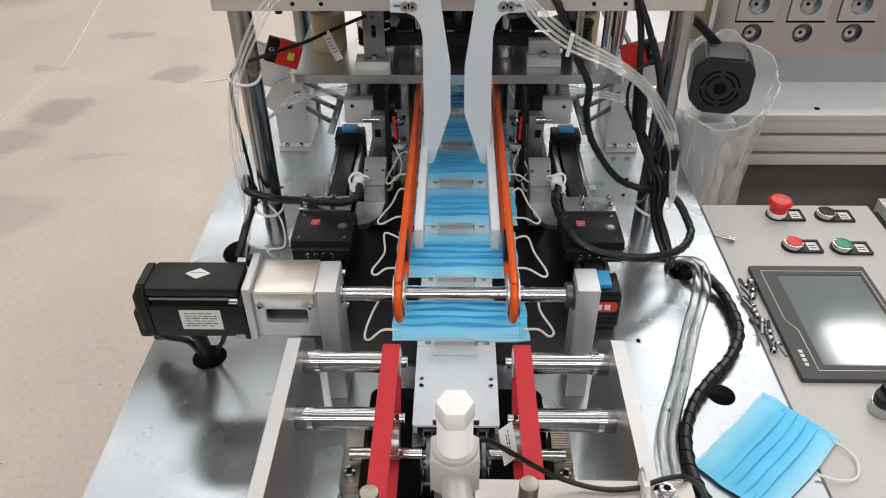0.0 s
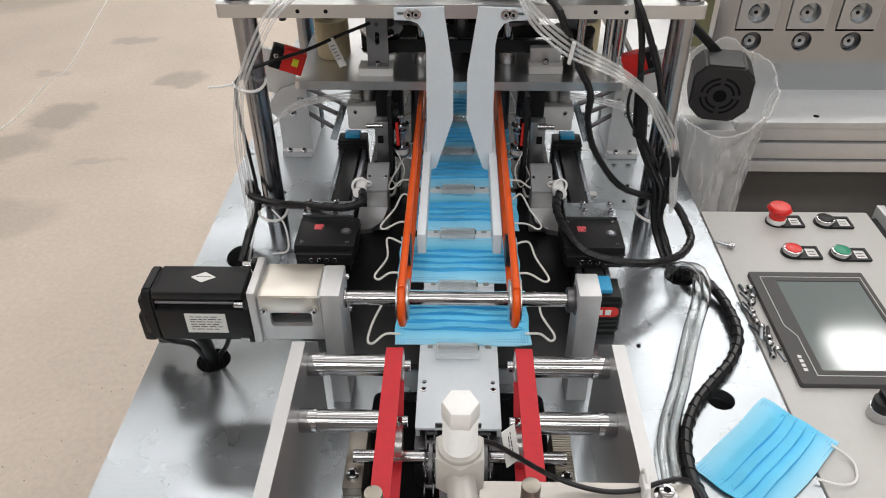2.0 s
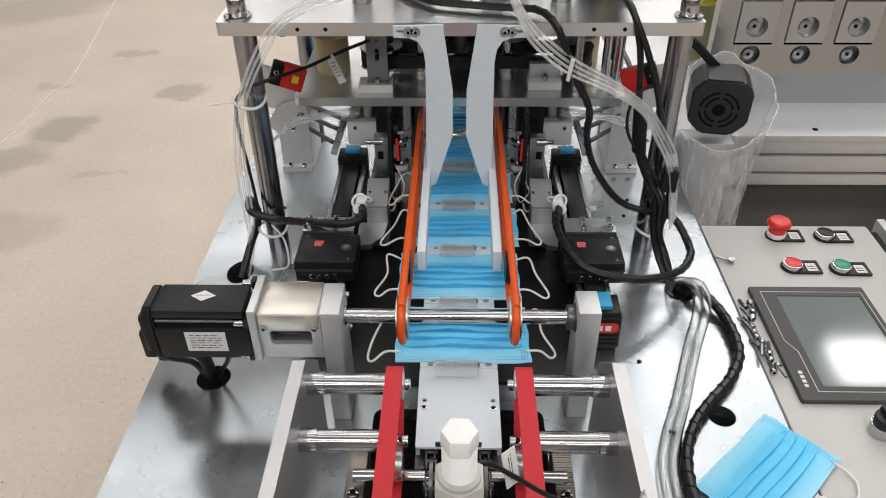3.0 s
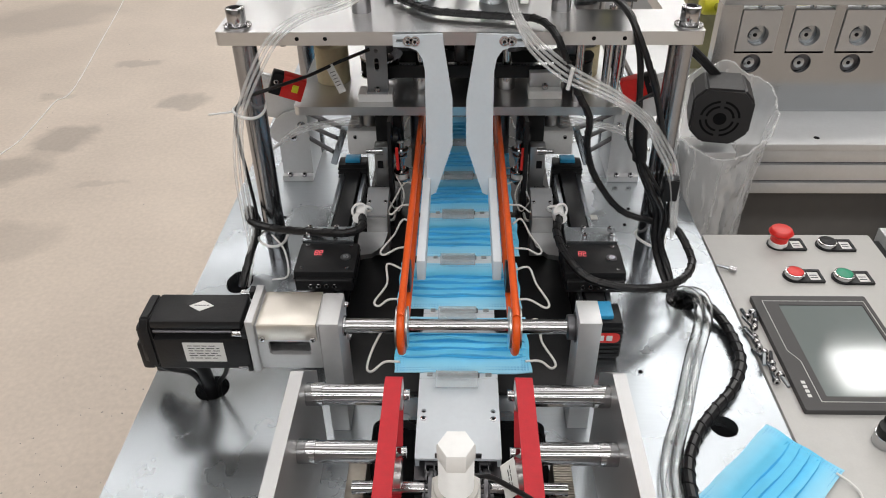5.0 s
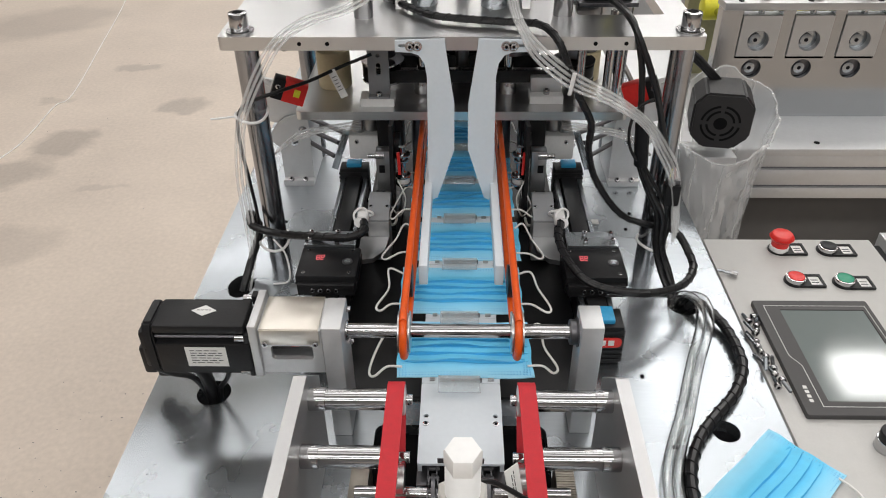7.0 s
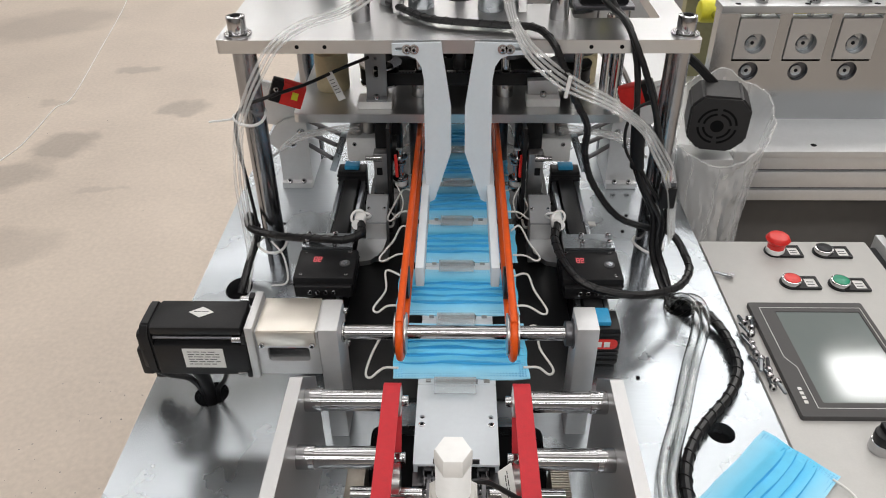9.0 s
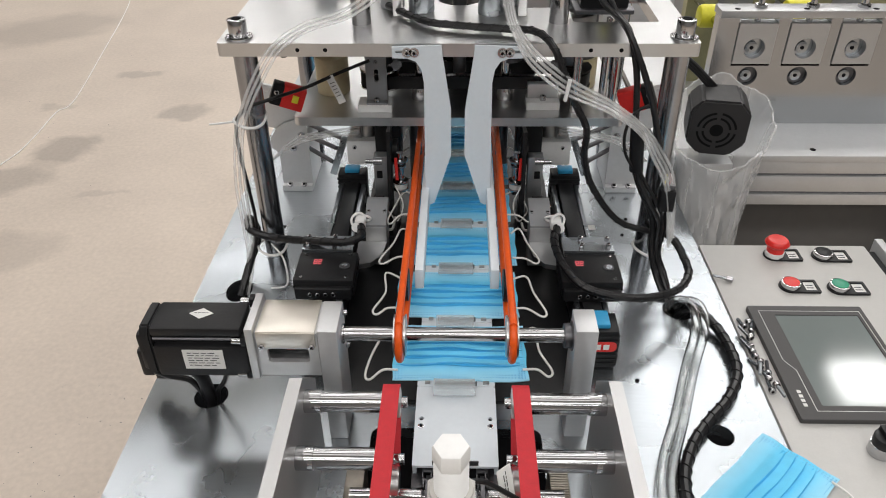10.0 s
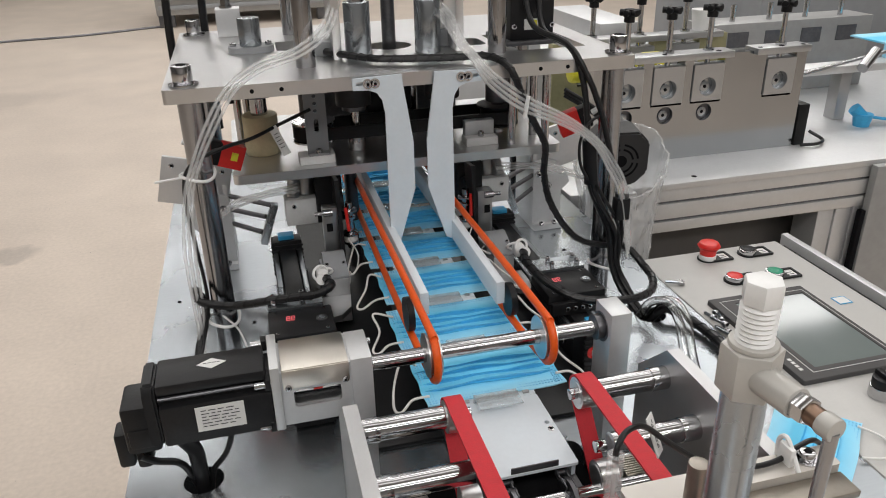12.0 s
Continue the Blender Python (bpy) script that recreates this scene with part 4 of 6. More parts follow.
def foot_bracket(s):
    xc = CX + s * 0.302
    t = thing("hole_plate_bracket", (xc, 0.3, 0), "pale aluminium upright bracket screwed to the table", "bracket", "pair of upright brackets")
    a, b = xc - 0.028, xc + 0.028
    bm = B()
    prof = [(-0.028, 0.0), (0.028, 0.0), (0.028, 0.074), (0.044, 0.088), (0.040, 0.104), (0.030, 0.120), (0.014, 0.132), (-0.006, 0.138), (-0.024, 0.134), (-0.028, 0.126)]
    prof = [(xc + s * u, v) for u, v in prof]
    sheet(bm, prof if s > 0 else prof[::-1], [], Matrix.Translation((0, 0.304, 0)) @ XZ, -0.008)
    p = part("plate", bm, M_ALU_M, t)
    for u, v in ((-0.017, 0.110), (0.001, 0.086)):
        screw(p, (xc + s * u, 0.304, v), (0, -1, 0), 0.0048, 0.004, washer=True)
    bm = B()
    box(bm, a, b, 0.292, 0.304, 0, 0.012, 0.001)
    part("foot", bm, M_ALU_M, t)
    for dx in (-0.013, 0.013):
        screw(t, (xc + dx, 0.295, 0.012), (0, -0.5, 0.85), 0.005, 0.005)
    bm = B()
    box(bm, xc - s * 0.024 - 0.004, xc - s * 0.024 + 0.004, 0.312, 0.40, 0.0, 0.15, 0.001)
    part("gusset", bm, M_ALU_M, t)
    bm = B()
    m = Matrix.Translation((xc + s * 0.022, 0.318, 0.158)) @ Matrix.Rotation(radians(-s * 14), 4, "Y")
    box(bm, -0.056, 0.056, -0.004, 0.004, -0.040, 0.040, 0.001, m=m)
    cp = part("cross_plate", bm, M_ALU_M, t, "tilted aluminium cross plate")
    for dx in (-0.04, 0.0, 0.04):
        screw(cp, m @ Vector((dx, -0.004, 0.026)), (0, -1, 0), 0.0042, 0.003)
    for u, z, u1, z1 in ((0.030, 0.130, 0.098, 0.121), (0.026, 0.107, 0.085, 0.102), (0.026, 0.081, 0.076, 0.075)):
        bm = B()
        rod(bm, (xc - s * u, 0.312, z), (xc - s * u1, 0.27, z1), 0.0042, 12)
        part("thread_rod", bm, M_DARKST, t)
    bm = B()
    m = Matrix.Translation((xc - s * 0.088, 0.265, 0.088)) @ Matrix.Rotation(radians(-s * 20), 4, "Y")
    box(bm, -0.006, 0.006, -0.008, 0.008, -0.034, 0.040, 0.001, m=m)
    part("thread_comb", bm, M_STEEL, t)
    return t


for s in (-1, 1):
    linear_slide(s)
    carriage(s)
    clamp_tower(s)
    foot_bracket(s)
bm = B()
box(bm, 0.222, 0.242, 0.165, 0.178, 0.0, 0.0022, 0.0005)
single("paper_scrap", bm, M_LABEL, "small white paper scrap on the table", "paper")

# ---- on the middle plate ----
t = thing("nylon_roller", (-0.203, 0.245, MID), "cream nylon roller with steel shaft on the middle plate", "roller")
bm = B()
rod(bm, (-0.203, 0.245, MID), (-0.203, 0.245, MID + 0.062), 0.027, 32, bev=0.002)
part("roller_body", bm, M_CREAM, t)
bm = B()
rod(bm, (-0.203, 0.245, MID + 0.062), (-0.203, 0.245, MID + 0.09), 0.013, 20)
part("shaft", bm, M_CHROME, t)
bm = B()
rod(bm, (-0.203, 0.245, MID + 0.09), (-0.203, 0.245, TOP - 0.019), 0.024, 24)
part("coupling", bm, M_DARKST, t)
t = thing("nylon_roller", (0.205, 0.275, MID), "cream nylon roller with steel shaft on the middle plate", "roller")
bm = B()
rod(bm, (0.205, 0.275, MID), (0.205, 0.275, MID + 0.05), 0.027, 32, bev=0.002)
part("roller_body", bm, M_CREAM, t)
bm = B()
rod(bm, (0.205, 0.275, MID + 0.05), (0.205, 0.275, TOP - 0.019), 0.022, 24)
part("coupling", bm, M_DARKST, t)
t = thing("slotted_bracket", (-0.122, 0.17, MID), "dark slotted bracket on a white block", "bracket")
bm = B()
box(bm, -0.153, -0.1, 0.158, 0.19, MID, MID + 0.013, 0.001)
part("block", bm, M_WPLAST, t, "white plastic block")
bm = B()
sheet(bm, [(-0.139, MID + 0.012), (-0.107, MID + 0.012), (-0.107, 0.345), (-0.139, 0.345)], [ring_pts(-0.123, 0.30 + 0.011 * k, 0.0032, 10) for k in range(4)] + [round_rect(-0.1265, -0.1195, 0.268, 0.288, 0.003)], Matrix.Translation((0, 0.170, 0)) @ XZ, -0.005)
part("plate", bm, M_GREY, t, "grey steel plate with a row of holes")
bm = B()
box(bm, -0.139, -0.107, 0.158, 0.174, MID + 0.0128, MID + 0.0165)
part("tab", bm, M_GREY, t)
screw(t, (-0.123, 0.162, MID + 0.0165), (0, 0, 1), 0.005, 0.006)
t = thing("clamp_bracket", (0.136, 0.185, MID), "aluminium clamp bracket on a white block", "bracket")
bm = B()
box(bm, 0.11, 0.162, 0.168, 0.2, MID, MID + 0.013, 0.001)
part("block", bm, M_WPLAST, t, "white plastic block")
bm = B()
box(bm, 0.112, 0.16, 0.185, 0.2, MID + 0.013, MID + 0.036, 0.001)
part("jaw", bm, M_ALU_M, t)
screw(t, (0.136, 0.178, MID + 0.013), (0, 0, 1), 0.005, 0.008)
t = thing("timing_belt_drive", (0.02, 0.24, MID), "black timing belt with pulleys and bearing housings between the plates", "belt drive")
BZ0, BZ1 = 0.244, 0.264
bm = B()
sheet(bm, round_rect(-0.155, 0.215, 0.20, 0.268, 0.033, 8), [round_rect(-0.151, 0.211, 0.204, 0.264, 0.029, 8)], Matrix.Translation((0, 0, BZ1)), BZ1 - BZ0)
belt = part("timing_belt", bm, M_BLACK, t, "black toothed belt")
for q in range(58):
    bm = B()
    x = -0.115 + 0.005 * q
    box(bm, x, x + 0.0022, 0.2042, 0.2062, BZ0, BZ1)
    part("tooth", bm, M_BLACK, belt)
for x, top in ((-0.122, M_CHROME), (0.182, M_BLACK)):
    bm = B()
    rod(bm, (x, 0.234, BZ0 - 0.003), (x, 0.234, BZ1 + 0.003), 0.0285, 30)
    part("pulley", bm, M_BLACK, t)
    for z in (BZ0 - 0.006, BZ1 + 0.003):
        bm = B()
        rod(bm, (x, 0.234, z), (x, 0.234, z + 0.003), 0.0345, 32)
        part("pulley_flange", bm, top, t)
    bm = B()
    rod(bm, (x, 0.234, MID), (x, 0.234, TOP - 0.018), 0.0105, 20)
    part("shaft", bm, M_CHROME, t)
    bm = B()
    rod(bm, (x, 0.234, BZ1 + 0.012), (x, 0.234, TOP - 0.034), 0.020, 26, bev=0.001)
    part("hub", bm, M_DARKST, t)
    bm = B()
    rod(bm, (x, 0.234, TOP - 0.034), (x, 0.234, TOP - 0.0182), 0.034, 30, bev=0.0015)
    part("bearing_flange", bm, M_BLOCK, t, "pale round bearing flange")
# tension rollers and guide bushes on the middle plate
for x, y, r in ((-0.058, 0.215, 0.014), (0.078, 0.215, 0.014), (-0.012, 0.29, 0.016), (0.05, 0.29, 0.016)):
    bm = B()
    rod(bm, (x, y, MID), (x, y, MID + 0.022), r, 22, bev=0.001)
    part("guide_bush", bm, M_CHROME, t)
    bm = B()
    rod(bm, (x, y, MID + 0.022), (x, y, TOP - 0.018), r * 0.55, 18)
    part("guide_pin", bm, M_CHROME, t)
for x in (-0.058, 0.085):
    bm = B()
    rod(bm, (x, 0.225, 0.292), (x, 0.225, TOP - 0.0182), 0.028, 28, bev=0.002)
    part("bearing_housing", bm, M_COVER, t, "dark round bearing housing")
    bm = B()
    rod(bm, (x, 0.225, 0.284), (x, 0.225, 0.292), 0.019, 24)
    part("lip", bm, M_DARKST, t)
bm = B()
box(bm, -0.118, 0.138, 0.335, 0.35, MID, TOP - 0.019, 0.001)
part("rear_plate", bm, M_DARKST, t, "dark steel rear plate")
bm = B()
box(bm, -0.03, 0.045, 0.275, 0.33, 0.262, TOP - 0.019, 0.003)
part("drive_block", bm, M_BLACK, t, "black drive block")
bm = B()
box(bm, 0.125, 0.235, 0.285, 0.32, 0.306, TOP - 0.0185, 0.002)
part("crossbar", bm, M_ALU_M, t)
for x, y in ((0.183, 0.165), (0.24, 0.165), (0.232, 0.2), (-0.235, 0.3), (-0.22, 0.33)):
    bm = B()
    rod(bm, (x, y, MID), (x, y, TOP - 0.018), 0.0065, 16)
    part("spacer_rod", bm, M_CHROME, t)

t = thing("clip_bracket", (-0.245, 0.30, TOP - 0.018), "black clip on a grey plate hanging under the top plate", "bracket")
bm = B()
box(bm, -0.262, -0.238, 0.30, 0.308, TOP - 0.052, TOP - 0.0182, 0.001)
part("clip", bm, M_BLACK, t, "black plastic clip")
bm = B()
rod(bm, (-0.243, 0.299, TOP - 0.045), (-0.243, 0.299, TOP - 0.085), 0.005, 12)
part("pin", bm, M_BLACK, t)
bm = B()
sheet(bm, [(-0.238, TOP - 0.018), (-0.19, TOP - 0.018), (-0.19, TOP - 0.07), (-0.212, TOP - 0.095), (-0.238, TOP - 0.095)], [ring_pts(-0.215, TOP - 0.05, 0.004, 12)], Matrix.Translation((0, 0.36, 0)) @ XZ, -0.006)
part("plate", bm, M_BLOCK, t, "grey plate")


def sensor(x, y, z, rz, s):
    t = thing("photo_sensor", (x, y, z), "red photoelectric sensor hanging on its thin cable", "sensor", "red sensors")
    m = Matrix.Translation((x, y, z)) @ Matrix.Rotation(radians(rz), 4, "Z") @ Matrix.Rotation(radians(22 * s), 4, "Y") @ Matrix.Scale(1.18, 4)
    bm = B()
    box(bm, s * 0.001 - 0.015, s * 0.001 + 0.015, -0.009, 0.009, -0.015, 0.015, 0.002, m=m)
    b = part("sensor_body", bm, M_REDP, t)
    if s > 0:
        bm = B()
        box(bm, 0.000, 0.008, -0.0096, -0.0088, -0.004, 0.006, m=m)
        part("warning_label", bm, M_YELLOW, b, "yellow warning label")
    bm = B()
    box(bm, -0.020 * s - 0.0075, -0.020 * s + 0.0075, -0.0095, 0.008, -0.0145, 0.0145, 0.002, m=m)
    mt = part("sensor_mount", bm, M_BLACK, t, "black sensor mount")
    screw(mt, m @ Vector((-0.021 * s, -0.0095, 0.004)), (0, -1, 0), 0.004, 0.002)
    bm = B()
    rod(bm, m @ Vector((-0.031 * s, 0, 0)), m @ Vector((-0.058 * s, 0, 0.004)), 0.0045, 12)
    part("fitting", bm, M_WPLAST, t)


sensor(-0.252, 0.150, 0.252, 10, 1)
sensor(0.262, 0.120, 0.262, -12, -1)

# ---- on the top plate ----
t = thing("servo_motor", (0.212, 0.21, TOP), "black upright servo motor with a yellow warning label", "motor")
bm = B()
box(bm, 0.178, 0.248, 0.165, 0.25, TOP + 0.006, 0.62, 0.003)
part("motor_body", bm, M_BLACK, t)
bm = B()
box(bm, 0.17, 0.255, 0.155, 0.262, TOP + 0.0005, TOP + 0.007, 0.001)
part("flange", bm, M_DARKST, t)
bm = B()
box(bm, 0.20, 0.222, 0.1640, 0.1645, TOP + 0.022, TOP + 0.038)
lb = part("warning_label", bm, M_LABEL, t, "white warning label")
bm = B()
box(bm, 0.211, 0.220, 0.1635, 0.1639, TOP + 0.024, TOP + 0.036)
part("warning_sign", bm, M_YELLOW, lb)
for x in (0.183, 0.243):
    screw(t, (x, 0.163, TOP + 0.028), (0, -1, 0), 0.004, 0.003)
t = thing("shaft_flange", (-0.202, 0.262, TOP), "steel shaft end in a rounded bolted flange", "flange")
bm = B()
sheet(bm, round_rect(-0.236, -0.168, 0.242, 0.284, 0.02, 6), [], Matrix.Translation((0, 0, TOP + 0.009)), 0.009)
part("flange", bm, M_GREY, t)
bm = B()
rod(bm, (-0.202, 0.262, TOP + 0.009), (-0.202, 0.262, TOP + 0.05), 0.0165, 24, bev=0.001)
part("shaft_end", bm, M_STEEL, t)
for x in (-0.228, -0.176):
    screw(t, (x, 0.263, TOP + 0.009), (0, 0, 1), 0.005, 0.005)
t = thing("stop_block", (-0.232, 0.42, TOP), "aluminium stop block with an adjusting screw", "block")
bm = B()
box(bm, -0.252, -0.212, 0.41, 0.44, TOP, TOP + 0.045, 0.001)
part("block", bm, M_ALU_M, t)
bm = B()
rod(bm, (-0.234, 0.425, TOP + 0.045), (-0.234, 0.425, TOP + 0.05), 0.0115, 6)
rod(bm, (-0.234, 0.425, TOP + 0.05), (-0.234, 0.425, TOP + 0.064), 0.0085, 6)
part("adjusting_screw", bm, M_CHROME, t)
t = thing("air_manifold", (0.085, 0.2, TOP), "round grey air fitting with clear hoses", "fitting")
bm = B()
rod(bm, (0.087, 0.215, TOP), (0.087, 0.215, TOP + 0.026), 0.02, 24, bev=0.002)
part("base", bm, M_GREY, t)
bm = B()
rod(bm, (0.078, 0.21, TOP + 0.026), (0.078, 0.21, TOP + 0.045), 0.011, 16)
rod(bm, (0.07, 0.20, TOP + 0.04), (0.092, 0.218, TOP + 0.048), 0.007, 12)
part("elbow", bm, M_WPLAST, t)
t = thing("air_manifold", (-0.09, 0.2, TOP), "round grey air fitting with clear hoses", "fitting")
bm = B()
rod(bm, (-0.095, 0.195, TOP), (-0.095, 0.195, TOP + 0.022), 0.018, 24, bev=0.002)
part("base", bm, M_GREY, t)
bm = B()
rod(bm, (-0.095, 0.195, TOP + 0.022), (-0.083, 0.18, TOP + 0.04), 0.008, 14)
part("elbow", bm, M_TUBE, t)
for k, (x, y) in enumerate(((-0.275, 0.46), (-0.332, 0.43))):
    bm = B()
    tube(bm, [(x, y + 0.03, 0.2), (x, y + 0.03, 0.4), (x + 0.012, y + 0.04, 0.6), (x + 0.02, y + 0.05, 0.8)], 0.007, 10)
    single("cable", bm, M_RUBBER, "black cable rising behind the top plate", "cable", "cables")


# ---- cables and hoses ----
def cable(name, paths, r, material, label, group, n=8, wave=0.0):
    t = thing(name, paths[0][0], label, "hose" if "hose" in name else "cable", group)
    for p in paths:
        bm = B()
        tube(bm, p, r, 10, n, wave=wave)
        part("strand", bm, material, t)
    return t


def shifted(p, dx, dy=0.0, dz=0.0, k=0.0):
    return [(x + dx + k * math.sin(i * 1.7), y + dy, z + dz + k * math.cos(i * 1.3)) for i, (x, y, z) in enumerate(p)]


def wrap(t, path, r, pitch=0.017):
    """Spiral wrap edge round a cable."""
    turns = spline(path, 30)
    acc, helix = 0.0, []
    for i in range(1, len(turns) - 1):
        d = turns[i + 1] - turns[i]
        if d.length < 1e-6:
            continue
        acc += d.length
        dn = d.normalized()
        sd = dn.cross(Vector((0.3, 0.2, 1))).normalized()
        a = acc / pitch * 2 * math.pi
        helix.append(turns[i] + (sd * math.cos(a) + sd.cross(dn) * math.sin(a)) * (r + 0.0001))
    bm = B()
    tube(bm, helix, 0.0008, 6, 1, smooth=False)
    part("wrap_edge", bm, M_BLACK, t)


p_top = [(-0.10, 0.175, 0.384), (-0.072, 0.138, 0.384), (-0.04, 0.102, 0.384), (0.0, 0.087, 0.384), (0.066, 0.072, 0.384), (0.106, 0.055, 0.386), (0.127, 0.026, 0.376), (0.143, 0.020, 0.343), (0.161, 0.015, 0.301), (0.180, 0.015, 0.264), (0.182, 0.020, 0.219), (0.201, 0.030, 0.163), (0.246, 0.035, 0.103), (0.305, 0.036, 0.080)]
c = cable("wrapped_cable", [p_top], 0.0049, M_RUBBER, "black spiral-wrapped cable looping off the top plate", "cables", wave=0.03)
wrap(c, p_top, 0.0049)
p_loop = [(0.300, 0.032, 0.092), (0.330, 0.022, 0.078), (0.345, 0.0, 0.058), (0.345, -0.03, 0.05), (0.315, -0.075, 0.055), (0.25, -0.118, 0.075), (0.185, -0.112, 0.085), (0.156, -0.078, 0.095), (0.145, -0.024, 0.100), (0.153, 0.020, 0.100)]
c = cable("wrapped_cable", [p_loop], 0.0058, M_RUBBER, "black spiral-wrapped cable feeding a slide carriage", "cables", wave=0.03)
wrap(c, p_loop, 0.0058)
p_a = [(0.201, 0.176, 0.46), (0.20, 0.126, 0.41), (0.222, 0.05, 0.395), (0.243, 0.026, 0.355), (0.258, 0.018, 0.318), (0.269, 0.018, 0.288), (0.284, 0.018, 0.238), (0.293, 0.018, 0.212), (0.304, 0.018, 0.196)]
p_b = [(0.225, 0.176, 0.46), (0.215, 0.126, 0.405), (0.228, 0.050, 0.388), (0.240, 0.028, 0.340), (0.247, 0.022, 0.275), (0.254, 0.022, 0.231), (0.262, 0.020, 0.187), (0.281, 0.018, 0.149), (0.302, 0.018, 0.109), (0.305, 0.018, 0.062), (0.318, 0.0, 0.024), (0.334, -0.050, -0.012)]
p_c = [(0.252, 0.028, 0.260), (0.256, 0.026, 0.200), (0.272, 0.026, 0.158), (0.294, 0.024, 0.112), (0.298, 0.016, 0.060), (0.309, -0.004, 0.022), (0.327, -0.045, -0.012)]
p_d = [(0.310, 0.016, 0.137), (0.312, 0.018, 0.115), (0.312, 0.020, 0.09), (0.310, 0.018, 0.055), (0.322, 0.0, 0.022), (0.330, -0.045, -0.012)]
cable("cable_bundle", [p_a, p_b, p_c, p_d], 0.0044, M_RUBBER, "bundle of black cables tied down a guide column", "cables", wave=0.05)
cable("cable_bundle", [[(0.255, 0.018, 0.210), (0.272, 0.015, 0.180), (0.291, 0.014, 0.150), (0.306, 0.016, 0.118), (0.308, 0.014, 0.08)], shifted(p_c[3:], 0.008, 0.006, 0, 0.002)], 0.0026, M_RUBBER, "thin black cables tied down a guide column", "cables")
cable("sensor_cable", [[(0.264, 0.018, 0.300), (0.243, 0.018, 0.286), (0.234, 0.018, 0.258), (0.238, 0.018, 0.226), (0.256, 0.018, 0.196)]], 0.0022, M_RUBBER, "thin black sensor cable in a loose bow", "cables")
t = thing("plug_connector", (0.306, 0.016, 0.155), "black plug connector in the cable bundle", "connector")
bm = B()
box(bm, 0.295, 0.317, 0.006, 0.024, 0.136, 0.170, 0.002)
part("shell", bm, M_BLACK, t)
bm = B()
box(bm, 0.297, 0.315, 0.009, 0.021, 0.170, 0.178, 0.001)
part("collar", bm, M_DARKST, t)
for k, wm in enumerate((M_YELLOW, M_WPLAST, M_REDP, M_WPLAST)):
    bm = B()
    tube(bm, [(0.300 + 0.0036 * k, 0.015, 0.177), (0.3005 + 0.003 * k, 0.015, 0.186), (0.3025 + 0.001 * k, 0.017, 0.198)], 0.0008, 6)
    part("wire", bm, wm, t)
t = thing("heat_shrink_sleeve", (0.265, 0.04, 0.2), "black heat-shrink sleeve round the cables", "sleeve")
bm = B()
tube(bm, [(0.252, 0.024, 0.262), (0.254, 0.024, 0.235), (0.256, 0.023, 0.215), (0.258, 0.022, 0.196)], 0.0115, 12, flat=0.8)
part("sleeve", bm, M_BLACK, t)
p_sp = [(0.332, -0.052, -0.01), (0.345, -0.066, 0.016), (0.359, -0.078, 0.016), (0.378, -0.117, 0.010), (0.379, -0.185, 0.010), (0.355, -0.236, 0.010), (0.316, -0.280, 0.010), (0.289, -0.315, 0.010), (0.268, -0.361, 0.010), (0.262, -0.411, 0.010), (0.270, -0.46, 0.010), (0.29, -0.55, 0.010)]
t = cable("wrapped_cable", [p_sp], 0.0070, M_RUBBER, "thick black cable with spiral wrap lying on the table", "cables")
turns = spline(p_sp, 40)
bm = B()
acc, helix, up = 0.0, [], Vector((0, 0, 1))
for i in range(1, len(turns) - 1):
    d = turns[i + 1] - turns[i]
    acc += d.length
    sd = d.normalized().cross(up).normalized()
    a = acc / 0.019 * 2 * math.pi
    helix.append(turns[i] + (sd * math.cos(a) + sd.cross(d.normalized()) * math.sin(a)) * 0.0072)
tube(bm, helix, 0.0011, 6, 1, smooth=False)
part("wrap_edge", bm, M_BLACK, t)
p_t = [(0.322, -0.046, -0.01), (0.329, -0.066, 0.030), (0.341, -0.096, 0.044), (0.340, -0.132, 0.032), (0.313, -0.194, 0.016), (0.282, -0.274, 0.010), (0.254, -0.343, 0.010), (0.242, -0.404, 0.010), (0.240, -0.55, 0.010)]
t = thing("clear_hose", p_t[0], "thick clear plastic air hoses lying on the table", "hose", "clear hoses")
for p in (shifted(p_t, 0.0058), shifted(p_t, -0.0062, 0, 0.001, 0.001)):
    bm = B()
    tube(bm, p, 0.0064, 16, 8)
    bmesh.ops.recalc_face_normals(bm, faces=bm.faces[:])
    inner = B()
    tube(inner, p, 0.0050, 16, 8)
    bmesh.ops.recalc_face_normals(inner, faces=inner.faces[:])
    bmesh.ops.reverse_faces(inner, faces=inner.faces[:])
    tmp = bpy.data.meshes.new("bore")
    inner.to_mesh(tmp)
    inner.free()
    bm.from_mesh(tmp)
    bpy.data.meshes.remove(tmp)
    part("strand", bm, M_HOSE, t)
p_r = [(0.062, 0.20, 0.44), (0.066, 0.13, 0.43), (0.071, 0.07, 0.405), (0.08, 0.030, 0.389), (0.102, 0.020, 0.358), (0.147, 0.012, 0.324), (0.209, 0.012, 0.294), (0.254, 0.012, 0.262), (0.279, 0.010, 0.226), (0.305, 0.010, 0.175), (0.322, 0.010, 0.078)]
t = cable("clear_hose", [shifted(p_r, 0.0030 * k, 0.002 * k, 0.0034 * k, 0.0012 * k) for k in range(-1, 3)], 0.0024, M_TUBE, "bundle of thin clear air hoses off the top plate", "clear hoses")
bm = B()
rod(bm, (0.150, 0.008, 0.338), (0.146, 0.0095, 0.308), 0.0028, 8)
part("cable_tie", bm, M_WPLAST, t, "white cable tie")
